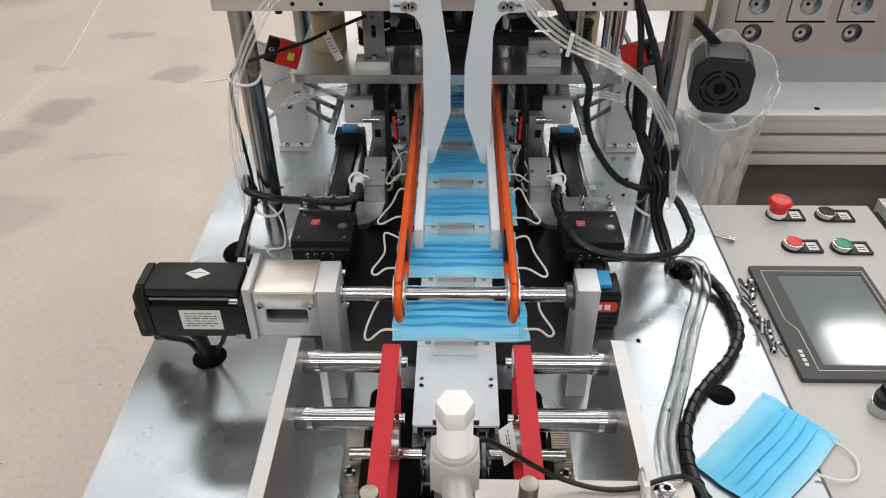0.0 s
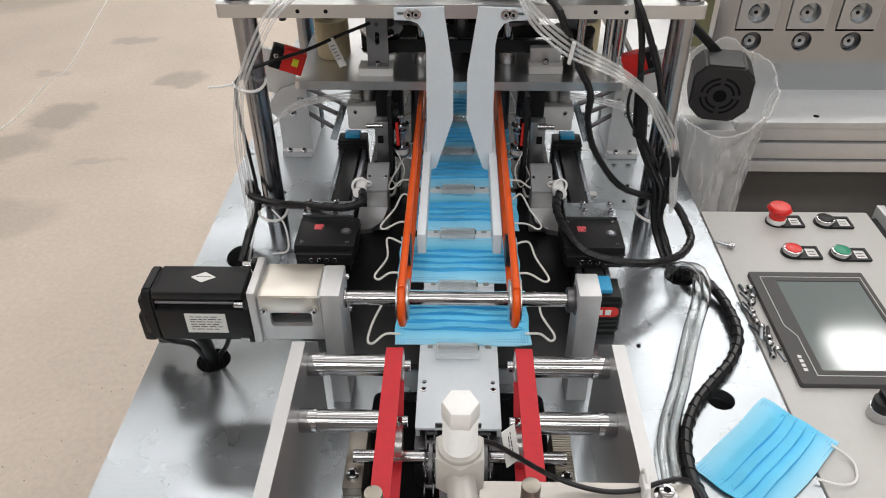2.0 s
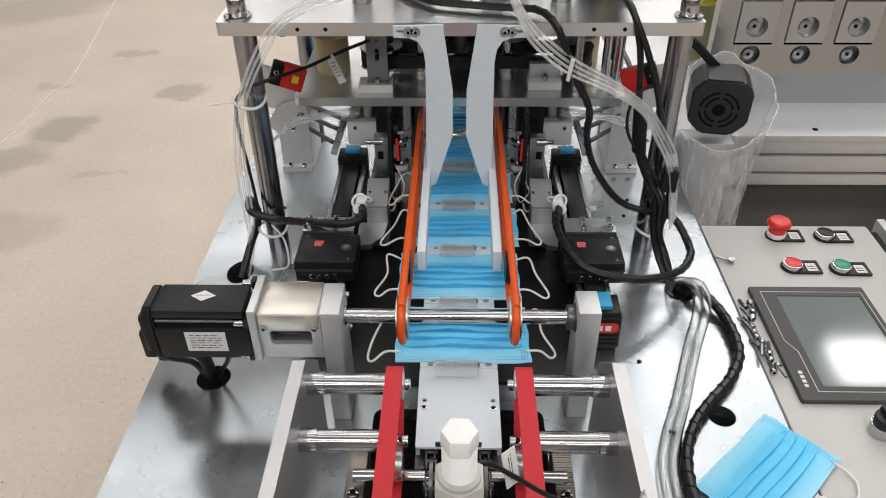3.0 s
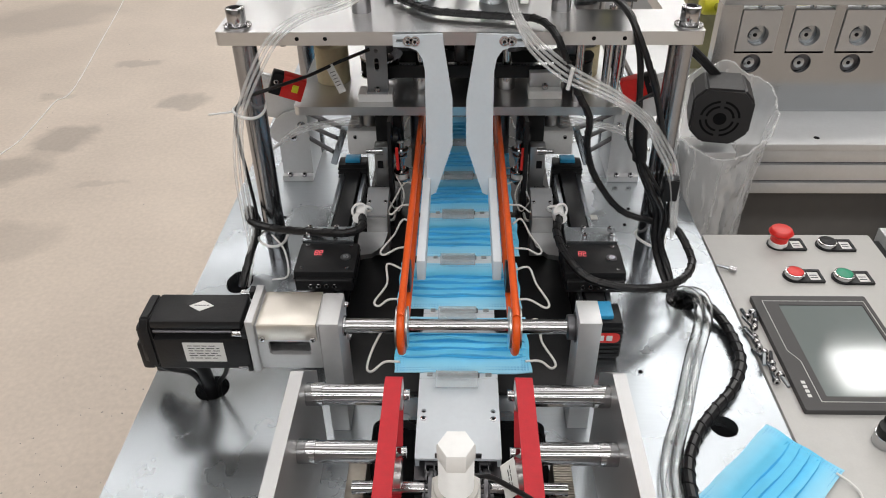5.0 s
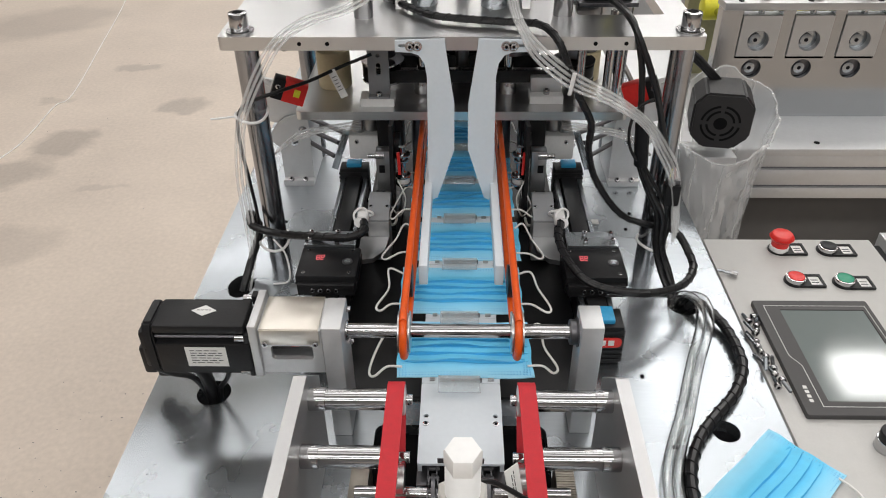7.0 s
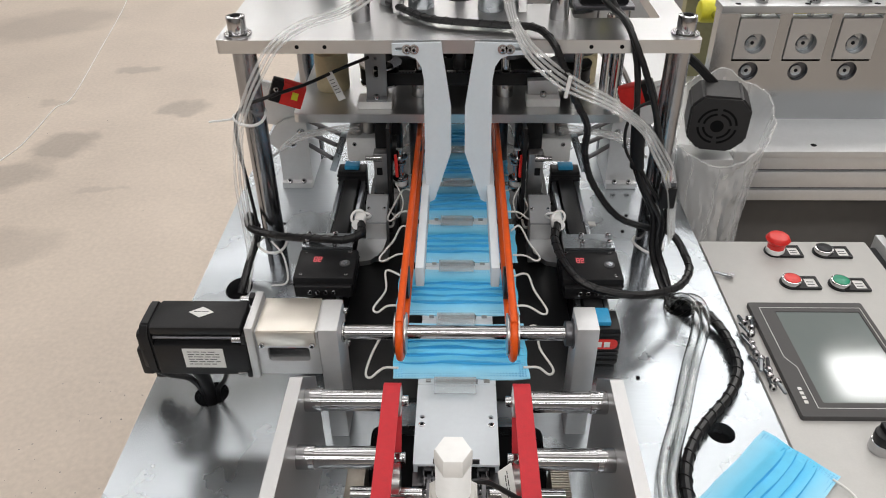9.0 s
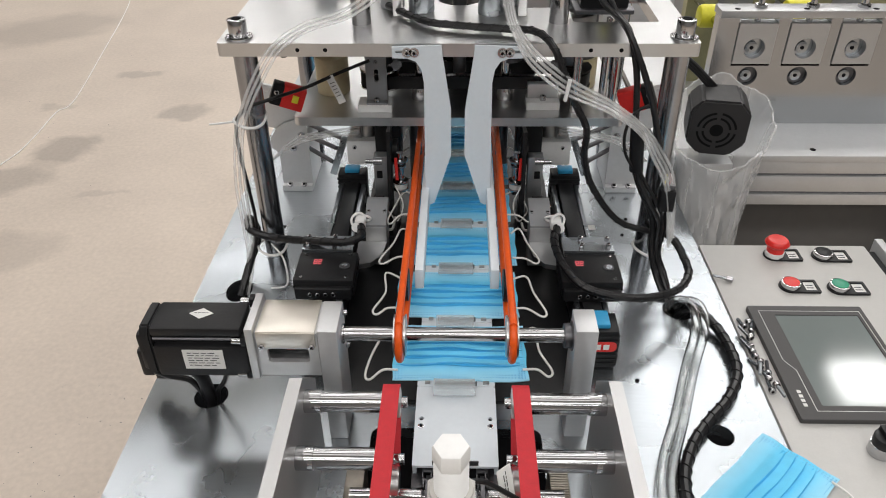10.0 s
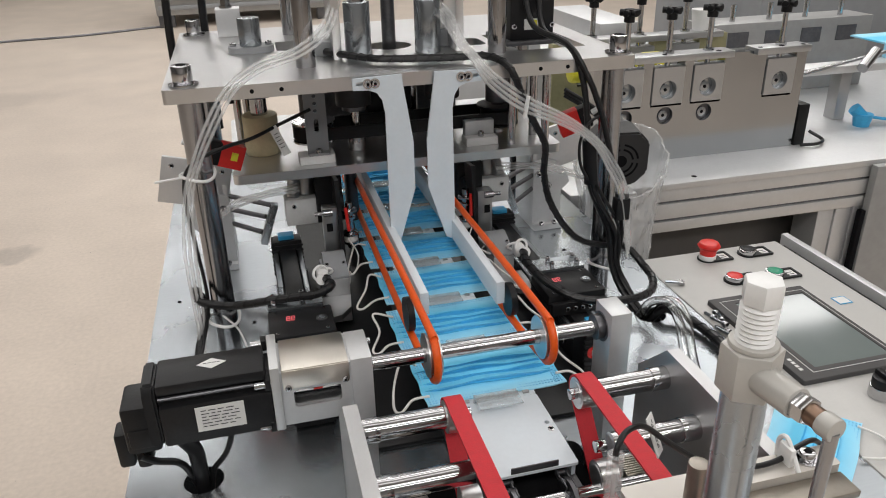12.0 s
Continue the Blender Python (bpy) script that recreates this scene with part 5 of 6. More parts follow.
p_l = [(-0.075, 0.19, 0.46), (-0.105, 0.10, 0.428), (-0.145, 0.06, 0.408), (-0.199, 0.045, 0.394), (-0.236, 0.026, 0.373), (-0.266, 0.020, 0.330), (-0.291, 0.020, 0.282), (-0.306, 0.024, 0.239), (-0.317, 0.030, 0.160), (-0.319, 0.032, 0.080), (-0.321, 0.026, 0.03), (-0.330, -0.006, -0.012)]
cable("clear_hose", [shifted(p_l, 0.005 * k, 0.001 * k, -0.003 * k, 0.0016 * k) for k in range(-1, 2)], 0.0023, M_TUBE, "thin clear air hoses draped down a guide column", "clear hoses")
p_cl = [(-0.131, 0.160, 0.306), (-0.176, 0.140, 0.294), (-0.216, 0.100, 0.289), (-0.254, 0.036, 0.298), (-0.290, 0.032, 0.285), (-0.308, 0.035, 0.262), (-0.312, 0.038, 0.216), (-0.308, 0.038, 0.151), (-0.306, 0.036, 0.081), (-0.318, 0.02, 0.03), (-0.333, -0.006, -0.012)]
cable("sensor_cable", [p_cl], 0.0026, M_RUBBER, "thin black sensor cable draped round a guide column", "cables")
p_lc = [(-0.142, 0.020, 0.100), (-0.139, -0.010, 0.102), (-0.160, -0.02, 0.098), (-0.185, -0.018, 0.097), (-0.226, -0.002, 0.088), (-0.275, 0.025, 0.074), (-0.314, 0.032, 0.083), (-0.322, 0.06, 0.088), (-0.312, 0.055, 0.06), (-0.325, 0.02, 0.02), (-0.335, -0.01, -0.012)]
c = cable("wrapped_cable", [p_lc], 0.0060, M_RUBBER, "black spiral-wrapped cable feeding a slide carriage", "cables", wave=0.03)
wrap(c, p_lc, 0.0060)
t = thing("cable_tail", (-0.26, -0.01, 0), "loose white cable tie tail on the table", "cable tie")
bm = B()
tube(bm, [(-0.29, 0.045, 0.05), (-0.27, 0.03, 0.03), (-0.262, 0.0, 0.004), (-0.285, -0.01, 0.003)], 0.0016, 6)
part("strip", bm, M_WPLAST, t)
for x, y, z, tl in ((-0.292, 0.06, 0.262, 1), (-0.289, 0.06, 0.045, 0), (0.300, 0.055, 0.05, 0)):
    t = thing("cable_tie", (x, y, z), "white nylon cable tie round a guide column", "cable tie", "cable ties")
    bm = B()
    loop = [(x + math.cos(a) * 0.022, y - 0.01 + math.sin(a) * 0.030, z + 0.003 * math.sin(2 * a)) for a in (2 * math.pi * k / 18 for k in range(19))]
    tube(bm, loop, 0.0022, 6, 3)
    part("loop", bm, M_WPLAST, t)
    if tl:
        bm = B()
        tube(bm, [(x - 0.018, y - 0.02, z), (x - 0.035, y - 0.03, z + 0.002), (x - 0.052, y - 0.032, z + 0.001)], 0.0016, 6)
        part("tail", bm, M_WPLAST, t)


# ---- control panel beside the table ----
P = thing("control_cabinet", (0.55, -0.3, FLOOR), "grey painted control cabinet with a sloping seam beside the table", "control cabinet")
tagged(P, "light grey painted control cabinet standing beside the table")
bm = B()
box(bm, 0.4085, 0.684, -0.90, 0.124, FLOOR, -0.0005, 0.003)
part("housing", bm, M_PANEL, P)
bm = B()
box(bm, 0.7035, 0.717, -0.90, 0.135, -0.35, 0.006, 0.001)
part("edge_strip", bm, M_ALU_M, P, "pale metal edge strip")
# black strip puts the shade of the open gap beside the cabinet into colour
bm = B()
box(bm, 0.6842, 0.7033, -0.90, 0.122, -0.30, -0.012)
part("seal_strip", bm, M_BLACK, P, "black strip standing in for the shaded gap")
H = thing("touch_screen", (0.518, -0.16, 0), "dark grey framed touch screen panel, screen off and glossy", "touch screen")
x0, x1, y0, y1 = 0.434, 0.601, -0.272, -0.048
bm = B()
sheet(bm, round_rect(x0, x1, y0, y1, 0.003, 3), [round_rect(0.469, 0.589, -0.248, -0.069, 0.001, 1)], Matrix.Translation((0, 0, 0.0075)), 0.0075)
bmesh.ops.bevel(bm, geom=[e for e in bm.edges if len(e.link_faces) == 2 and e.calc_face_angle(0) > 1 and all(v.co.z > 0.007 for v in e.verts)], offset=0.0006, segments=1, affect="EDGES")
part("bezel", bm, M_BEZEL, H, "dark grey plastic bezel")
bm = B()
box(bm, 0.468, 0.590, -0.249, -0.068, 0.001, 0.0062)
part("screen", bm, M_SCREEN, H, "glossy grey screen")
bm = B()
for a in ((0.4585, 0.4592, -0.258, -0.185), (0.4475, 0.4482, -0.165, -0.060), (0.4478, 0.594, -0.0607, -0.0600), (0.5935, 0.5942, -0.258, -0.060), (0.4588, 0.594, -0.2583, -0.2576)):
    box(bm, *a, 0.0074, 0.00775)
box(bm, -0.0003, 0.0003, -0.0115, 0.0115, 0.0074, 0.00775, m=Matrix.Translation((0.4533, -0.175, 0)) @ Matrix.Rotation(radians(29), 4, "Z"))
part("trim_line", bm, M_LABEL, H, "thin pale trim line")
# maker's mark as four plain bars
bm = B()
for k in range(4):
    y = -0.236 + (k - 1.5) * 0.0078
    box(bm, 0.4450, 0.4500, y - 0.0026, y + 0.0026, 0.0074, 0.0078)
part("maker_mark", bm, M_LABEL, H, "pale plain maker's mark")


def button(x, y, m_cap, kind):
    names = {"stop": ("emergency_stop", "red mushroom emergency stop button on the control cabinet", "emergency stop"),
             "flat": ("push_button", "%s push button with a chrome ring and label holder", "push button"),
             "turn": ("rotary_knob", "black rotary knob with a chrome ring", "knob")}[kind]
    col = {"red_plastic": "red", "green_plastic": "green", "black_plastic": "black"}[m_cap.name]
    t = thing(names[0], (x, y, 0), names[1] % col if "%" in names[1] else names[1], names[2], "" if kind != "flat" else "push buttons")
    bm = B()
    if kind != "turn":
        sheet(bm, round_rect(x - 0.017, x + 0.017, y - 0.0165, y + 0.0165, 0.0163, 8), [], Matrix.Translation((0, 0, 0.002)), 0.002)
        sheet(bm, round_rect(x + 0.003, x + 0.042, y - 0.0165, y + 0.0145, 0.001, 2), [round_rect(x + 0.0205, x + 0.0385, y - 0.0125, y + 0.0105, 0.0008, 2)], Matrix.Translation((0, 0, 0.0035)), 0.0035)
        hold = part("label_holder", bm, M_BLACK, t, "black plastic label holder")
        bm = B()
        box(bm, x + 0.0205, x + 0.0385, y - 0.0125, y + 0.0105, 0.0003, 0.0012)
        lb = part("label", bm, M_LABEL, hold)
        bm = B()
        for k in range(2):
            box(bm, x + 0.024, x + 0.035, y - 0.005 + k * 0.006, y - 0.003 + k * 0.006, 0.0012, 0.0014)
        part("print", bm, M_INK, lb)
    r = 0.0147
    h = 0.010 if kind != "turn" else 0.016
    bm = B()
    rod(bm, (x, y, 0.0), (x, y, h), r, 32, bev=0.0008)
    part("ring", bm, M_CHROME if kind != "stop" else M_WPLAST, t, "chrome ring")
    bm = B()
    if kind == "stop":
        rod(bm, (x, y, h), (x, y, 0.022), 0.0135, 30, r2=0.0145)
        rod(bm, (x, y, 0.020), (x, y, 0.026), 0.0155, 32, r2=0.0195)
        rod(bm, (x, y, 0.026), (x, y, 0.0325), 0.0195, 32, r2=0.0155, bev=0.0015)
    elif kind == "flat":
        rod(bm, (x, y, h - 0.001), (x, y, h + 0.0012), 0.0122, 30, bev=0.0006)
    else:
        rod(bm, (x, y, h), (x, y, h + 0.012), 0.0135, 30, bev=0.001)
        box(bm, x - 0.004, x + 0.004, y - 0.016, y + 0.013, h + 0.006, h + 0.018, 0.001)
    part("cap", bm, m_cap, t)


button(0.523, 0.092, M_REDP, "stop")
button(0.601, 0.090, M_BLACK, "flat")
button(0.520, 0.008, M_REDP, "flat")
button(0.593, 0.004, M_GREENP, "flat")
button(0.512, -0.316, M_BLACK, "turn")
t = thing("sticker", (0.64, -0.096, 0), "small white sticker with a blue edge on the cabinet", "sticker")
bm = B()
box(bm, 0.628, 0.652, -0.108, -0.086, 0, 0.0004)
part("edge", bm, M_BLUECAP, t)
bm = B()
box(bm, 0.630, 0.650, -0.106, -0.088, 0.0004, 0.0007)
part("face", bm, M_LABEL, t)


def loose_screw(x, y, z, rz, L=0.022, tilt=0.0, material=None):
    t = thing("loose_screw", (x, y, z), "loose steel socket screw lying on the control cabinet", "screw", "loose screws")
    m = Matrix.Translation((x, y, z)) @ Matrix.Rotation(radians(rz), 4, "Z") @ Matrix.Rotation(radians(tilt), 4, "Y")
    bm = B()
    rod(bm, m @ Vector((0, 0, 0)), m @ Vector((0.006, 0, 0)), 0.0048, 14, bev=0.0005)
    hd = part("head", bm, M_CHROME, t)
    bm = B()
    rod(bm, m @ Vector((-0.0002, 0, 0)), m @ Vector((0.002, 0, 0)), 0.0022, 6)
    part("hex_socket", bm, M_VOID, hd)
    bm = B()
    for k in range(10):
        a, b = 0.005 + (L - 0.005) * k / 10, 0.005 + (L - 0.005) * (k + 1) / 10
        rod(bm, m @ Vector((a, 0, 0)), m @ Vector((b, 0, 0)), 0.0026, 10, r2=0.0021)
    part("thread", bm, material or M_STEEL, t)


rs = random.Random(7)
for k in range(13):
    f = k / 12
    loose_screw(0.4165 + rs.uniform(-0.003, 0.009), -0.095 - 0.128 * f, 0.0045 + (0.006 if k % 4 == 3 else 0), rs.choice((75, 100, 250, 285, 110, 265)) + rs.uniform(-15, 15), rs.uniform(0.022, 0.031), 0 if k % 4 else 6, M_DARKST if k in (2, 6, 9) else None)
loose_screw(0.424, -0.083, 0.0045, 20, 0.02)
loose_screw(0.434, 0.018, 0.0045, 155, 0.03)
loose_screw(0.43, 0.02, 0.0045, 150, 0.012)

# loose mask lying across the table edge
lm = mask("face_mask", (0.357, -0.381, 0.003), "light blue pleated disposable face mask lying on the table edge", "loose mask", 21, w=0.155, d=0.095, loops=(), puff=0.010)
lm.rotation_euler = (0, 0, radians(43.6))
bm = B()
tube(bm, [(0.434, -0.366, 0.007), (0.447, -0.378, 0.004), (0.452, -0.392, 0.003), (0.444, -0.412, 0.003), (0.425, -0.418, 0.004), (0.400, -0.412, 0.006)], 0.0015, 7)
lp = obj("ear_loop", bm, M_WHITE)
lp.parent = lm
lp.matrix_parent_inverse = (Matrix.Translation(lm.location) @ Matrix.Rotation(radians(43.6), 4, "Z")).inverted()

# ---- blower with a clear bag at the far edge of the table ----
F = thing("blower", (0.475, 0.36, FLOOR), "black blower motor on a grey stand inside a clear plastic bag", "blower")
bm = B()
m = Matrix.Translation((0.482, 0.355, 0.098)) @ Matrix.Rotation(radians(-11), 4, "Z") @ Matrix.Rotation(radians(2), 4, "X") @ Matrix.Translation((-0.482, 0, -0.098)) @ XZ
sheet(bm, [(0.430, 0.072), (0.456, 0.046), (0.512, 0.046), (0.538, 0.072), (0.538, 0.134), (0.518, 0.156), (0.450, 0.156), (0.430, 0.134)], [], m, -0.080)
bmesh.ops.bevel(bm, geom=[e for e in bm.edges if len(e.link_faces) == 2 and e.calc_face_angle(0) > 0.4], offset=0.004, segments=2, affect="EDGES")
fb = part("motor_cover", bm, M_COVER, F, "black plastic cover with vents")
for r0, r1 in ((0.032, 0.036), (0.022, 0.026)):
    for q in range(4):
        bm = B()
        a0 = q * 90 + 8
        arc = [(0.482 + r0 * math.cos(radians(a0 + k * 7.4)), 0.098 + r0 * math.sin(radians(a0 + k * 7.4))) for k in range(11)]
        arc += [(0.482 + r1 * math.cos(radians(a0 + 74 - k * 7.4)), 0.098 + r1 * math.sin(radians(a0 + 74 - k * 7.4))) for k in range(11)]
        sheet(bm, arc, [], m @ Matrix.Translation((0, 0, -0.0006)), -0.002)
        part("vent_slot", bm, M_VOID, fb)
bm = B()
rod(bm, m @ Vector((0.482, 0.098, -0.0008)), m @ Vector((0.482, 0.098, 0.001)), 0.012, 24)
part("hub", bm, M_VOID, fb)
bm = B()
box(bm, 0.442, 0.535, 0.37, 0.435, FLOOR, 0.02, 0.003)
part("stand", bm, M_ALU_M, F, "grey aluminium stand")
bm = B()
nseg, rows = 96, 26
grid = []
rb = random.Random(4)
for j in range(rows + 1):
    v = j / rows
    z = 0.095 - 0.30 * v
    ring = []
    for k in range(nseg):
        a = 2 * math.pi * k / nseg
        flare = 1 + 0.22 * (1 - v) ** 3
        ww = 0.071 * flare * (1 + 0.06 * noise.noise(Vector((math.cos(a) * 3, math.sin(a) * 3, v * 5))) + 0.035 * noise.noise(Vector((math.cos(a) * 6, math.sin(a) * 6, v * 4))))
        dd = 0.070 * flare * (1 + 0.08 * noise.noise(Vector((math.cos(a) * 3 + 7, math.sin(a) * 3, v * 6))) + 0.05 * noise.noise(Vector((math.cos(a) * 6 + 5, math.sin(a) * 6, v * 4))))
        zz = z + (0.012 * math.cos(a) + 0.055 * math.sin(a) + 0.022 * noise.noise(Vector((math.cos(a) * 2, math.sin(a) * 2, 3)))) * (1 - v) ** 2
        ring.append(bm.verts.new((0.500 + 0.012 * v + ww * math.cos(a) * (1.12 - 0.20 * v) + 0.004 * v * noise.noise(Vector((math.cos(a) * 9, math.sin(a) * 9, v * 2))), 0.395 + dd * 1.05 * math.sin(a) + 0.006 * noise.noise(Vector((math.cos(a) * 11, math.sin(a) * 11, v * 9))), zz)))
    grid.append(ring)
for j in range(rows):
    for k in range(nseg):
        bm.faces.new((grid[j][k], grid[j][(k + 1) % nseg], grid[j + 1][(k + 1) % nseg], grid[j + 1][k]))
rim = [v.co.copy() for v in grid[0]]
bag = part("plastic_bag", bm, M_BAG, F, "clear crinkled plastic bag")
bm = B()
tube(bm, [tuple(p) for p in rim + rim[:1]], 0.0022, 6, 1, smooth=False, wave=0.35)
part("bag_rim", bm, M_TUBE, bag)
for k in (62, 70, 78):
    bm = B()
    tube(bm, [rim[k] + Vector((0.002 * math.sin(j * 2.3 + k), -0.001, -0.028 * j)) * (1 - 0.01 * j) for j in range(8)], 0.0014, 6, 3, wave=0.4)
    part("bag_crease", bm, M_TUBE, bag)
bm = B()
tube(bm, [tuple(v) for v in [(0.40 + 0.0, 0.33, 0.09), (0.405, 0.325, 0.0), (0.412, 0.32, -0.1), (0.415, 0.32, -0.2)]], 0.006, 8, flat=0.4, wave=0.3)
part("bag_fold", bm, M_BAG, F)
cable("cable_bundle", [shifted([(0.40, 0.46, 0.21), (0.44, 0.43, 0.185), (0.475, 0.42, 0.16), (0.52, 0.43, 0.12)], 0.0, 0, 0.006 * k, 0.003) for k in range(3)], 0.004, M_RUBBER, "black cables behind the blower", "cables")

# ---- bench of the neighbouring machine with roller blocks ----
N = thing("profile_bench", (1.6, 0.9, FLOOR), "long aluminium profile bench with a pale worktop", "bench")
bm = B()
box(bm, 0.42, 3.4, 0.447, 1.25, -0.018, -0.003, 0.001)
part("worktop", bm, M_ALU_M, N, "pale metal worktop")
for z0, z1, dy in ((-0.045, -0.0185, 0.0), (-0.052, -0.045, 0.006), (-0.088, -0.052, 0.0), (-0.095, -0.088, 0.006), (-0.120, -0.095, 0.0)):
    bm = B()
    box(bm, 0.42, 3.4, 0.450 + dy, 0.485, z0, z1, 0.0008)
    part("profile_rib", bm, M_ALU_M if dy == 0 else M_DARKST, N)
for x in (1.07, 2.3, 3.35):
    for dx in (0.0, 0.05, 0.1):
        bm = B()
        box(bm, x + dx, x + dx + 0.045, 0.455, 0.535, FLOOR, -0.1205, 0.002)
        part("leg_rib", bm, M_ALU_M, N)
# added dark block in place of the shadowed floor under the bench
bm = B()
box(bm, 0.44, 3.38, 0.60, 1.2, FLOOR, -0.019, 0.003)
part("dark_inside", bm, M_BENCH_SHADE, N, "dark grey block standing in for the shadow under the bench")
t = thing("end_cabinet", (1.5, 0.43, FLOOR), "grey metal cabinet panel standing against the bench", "cabinet")
bm = B()
box(bm, 1.185, 1.9, 0.424, 0.446, FLOOR + 0.02, -0.012, 0.003)
part("housing", bm, M_BOXGREY, t)
# added strip: the darkness of the gap left of the panel, as plain black
bm = B()
box(bm, 1.172, 1.1845, 0.43, 0.446, FLOOR, -0.125, 0.001)
part("seal", bm, M_VOID, t, "black strip shading the narrow gap")
bm = B()
box(bm, 1.19, 1.896, 0.426, 0.444, FLOOR, FLOOR + 0.0195)
part("plinth", bm, M_BLACK, t)
t = thing("tapped_hole", (0.73, 0.475, -0.003), "small dark tapped hole in the worktop", "hole")
bm = B()
rod(bm, (0.732, 0.475, -0.0035), (0.732, 0.475, -0.0022), 0.006, 14)
part("hole", bm, M_VOID, t)


def roller_unit(x, y, lower, name):
    t = thing(name, (x, y, -0.003), "aluminium roller block with adjusting screw in the side plate", "roller block", "roller blocks")
    bm = B()
    sheet(bm, [(x - 0.039, 0.134), (x + 0.039, 0.134), (x + 0.039, 0.219), (x - 0.039, 0.219)], [ring_pts(x, 0.167, 0.0215, 28)], Matrix.Translation((0, y - 0.004, 0)) @ XZ, -0.030)
    part("slide_block", bm, M_BLOCK, t, "grey sliding block")
    bm = B()
    rod(bm, (x, y + 0.012, 0.167), (x, y + 0.024, 0.167), 0.0215, 28)
    rod(bm, (x - 0.003, y + 0.004, 0.166), (x - 0.003, y + 0.02, 0.166), 0.0125, 20, bev=0.001)
    sh = part("shaft_end", bm, M_STEEL, t)
    bm = B()
    rod(bm, (x - 0.003, y + 0.003, 0.166), (x - 0.003, y + 0.006, 0.166), 0.004, 10)
    part("centre_hole", bm, M_VOID, sh)
    if lower:
        bm = B()
        rod(bm, (x, y + 0.012, 0.107), (x, y + 0.028, 0.107), 0.0204, 28)
        part("lower_recess", bm, M_DARKST, t)
        bm = B()
        rod(bm, (x - 0.002, y + 0.005, 0.106), (x - 0.002, y + 0.02, 0.106), 0.0115, 20, bev=0.0006)
        ls = part("lower_shaft", bm, M_STEEL, t)
        bm = B()
        rod(bm, (x - 0.002, y + 0.0044, 0.106), (x - 0.002, y + 0.007, 0.106), 0.004, 10)
        part("centre_hole", bm, M_VOID, ls)
    bm = B()
    box(bm, x - 0.039, x + 0.039, y + 0.004, y + 0.028, 0.129, 0.1335)
    part("gap", bm, M_VOID, t)
    bm = B()
    rod(bm, (x, y + 0.012, 0.219), (x, y + 0.012, 0.335), 0.0065, 14)
    part("adjusting_screw", bm, M_CHROME, t)
    bm = B()
    rod(bm, (x, y + 0.012, 0.2475), (x, y + 0.012, 0.254), 0.0125, 6)
    part("nut", bm, M_CHROME, t)
    bm = B()
    for k in range(5):
        a = k * 72
        rod(bm, (x, y + 0.012, 0.342), (x + 0.022 * math.cos(radians(a)), y + 0.012 + 0.022 * math.sin(radians(a)), 0.342), 0.0075, 10, bev=0.001)
    rod(bm, (x, y + 0.012, 0.322), (x, y + 0.012, 0.350), 0.012, 14)
    part("star_knob", bm, M_BLACK, t, "black star knob")
    return t


Z0 = -0.003
for y, mtp, xs in ((0.6, M_ROLLPL, (0.612, 0.716, 0.818, 1.01)), (0.84, M_OLIVE, (0.64, 0.77, 0.90))):
    t = thing("roller_side_plate", (0.8, y, Z0), "thick grey metal side plate of the roller section" if y < 0.7 else "thick yellowish zinc plated side plate of the roller section", "side plate", "roller side plates")
    bm = B()
    xr = 1.078 if y < 0.7 else 1.02
    slots = [[(x - 0.0395, 0.1285), (x + 0.0395, 0.1285), (x + 0.0395, 0.2325), (x - 0.0395, 0.2325)] for x in xs]
    slots += [ring_pts(x, 0.106, 0.0205, 28) for x in xs[:3]]
    sheet(bm, [(0.53, Z0), (xr, Z0), (xr, 0.240), (0.53, 0.240)], slots, Matrix.Translation((0, y, 0)) @ XZ, -0.03)
    part("plate", bm, mtp, t)
    for a, b in ((0.528, 0.872), (0.932, 1.076)) if y < 0.7 else ((0.56, 1.0),):
        bm = B()
        box(bm, a, b, y - 0.014, y + 0.036, 0.2325, 0.2475, 0.001)
        cb = part("top_bar", bm, M_BLOCK, t)
        for k in range(3):
            xx = a + (b - a) * (0.1 + 0.4 * k)
            bm = B()
            rod(bm, (xx, y, 0.2474), (xx, y, 0.2480), 0.006, 12)
            part("bar_hole", bm, M_VOID, cb)
    for k, x in enumerate(xs):
        roller_unit(x, y, k < 3, "roller_block")
for x, y, z, r in ((0.552, 0.72, 0.195, 0.025), (0.74, 0.73, 0.20, 0.028)):
    t = thing("yellow_roller", (x, y, z), "bright yellow plastic roller between the side plates", "roller", "yellow rollers")
    bm = B()
    rod(bm, (x - 0.03, y, z), (x + 0.03, y, z), r, 28, bev=0.01)
    part("roll", bm, M_YELLOW, t)
    bm = B()
    rod(bm, (x, 0.63, z), (x, 0.84, z), 0.008, 14)
    part("axle", bm, M_CHROME, t)
t = thing("paper_cup", (0.95, 0.86, 0.2475), "white paper cup on the roller section", "cup")
bm = B()
rod(bm, (0.95, 0.86, 0.2475), (0.95, 0.86, 0.30), 0.02, 24, r2=0.027)
part("cup", bm, M_WPLAST, t)
# stop unit, sheet guide and blue part on the bench
t = thing("guide_unit", (1.16, 0.70, Z0), "aluminium guide unit with a black sensor bracket on the bench", "guide unit")
bm = B()
box(bm, 1.085, 1.115, 0.60, 0.66, Z0, 0.10, 0.002)
part("sensor_bracket", bm, M_BLACK, t, "black sensor bracket")
bm = B()
box(bm, 1.09, 1.16, 0.72, 0.80, Z0, 0.13, 0.002)
part("block", bm, M_ALU_M, t)
bm = B()
box(bm, 1.12, 1.9, 0.74, 0.80, 0.13, 0.15, 0.002)
part("beam", bm, M_ALU_M, t)
bm = B()
box(bm, 1.335, 1.37, 0.76, 0.80, Z0, 0.13, 0.002)
part("post", bm, M_BLOCK, t)
bm = B()
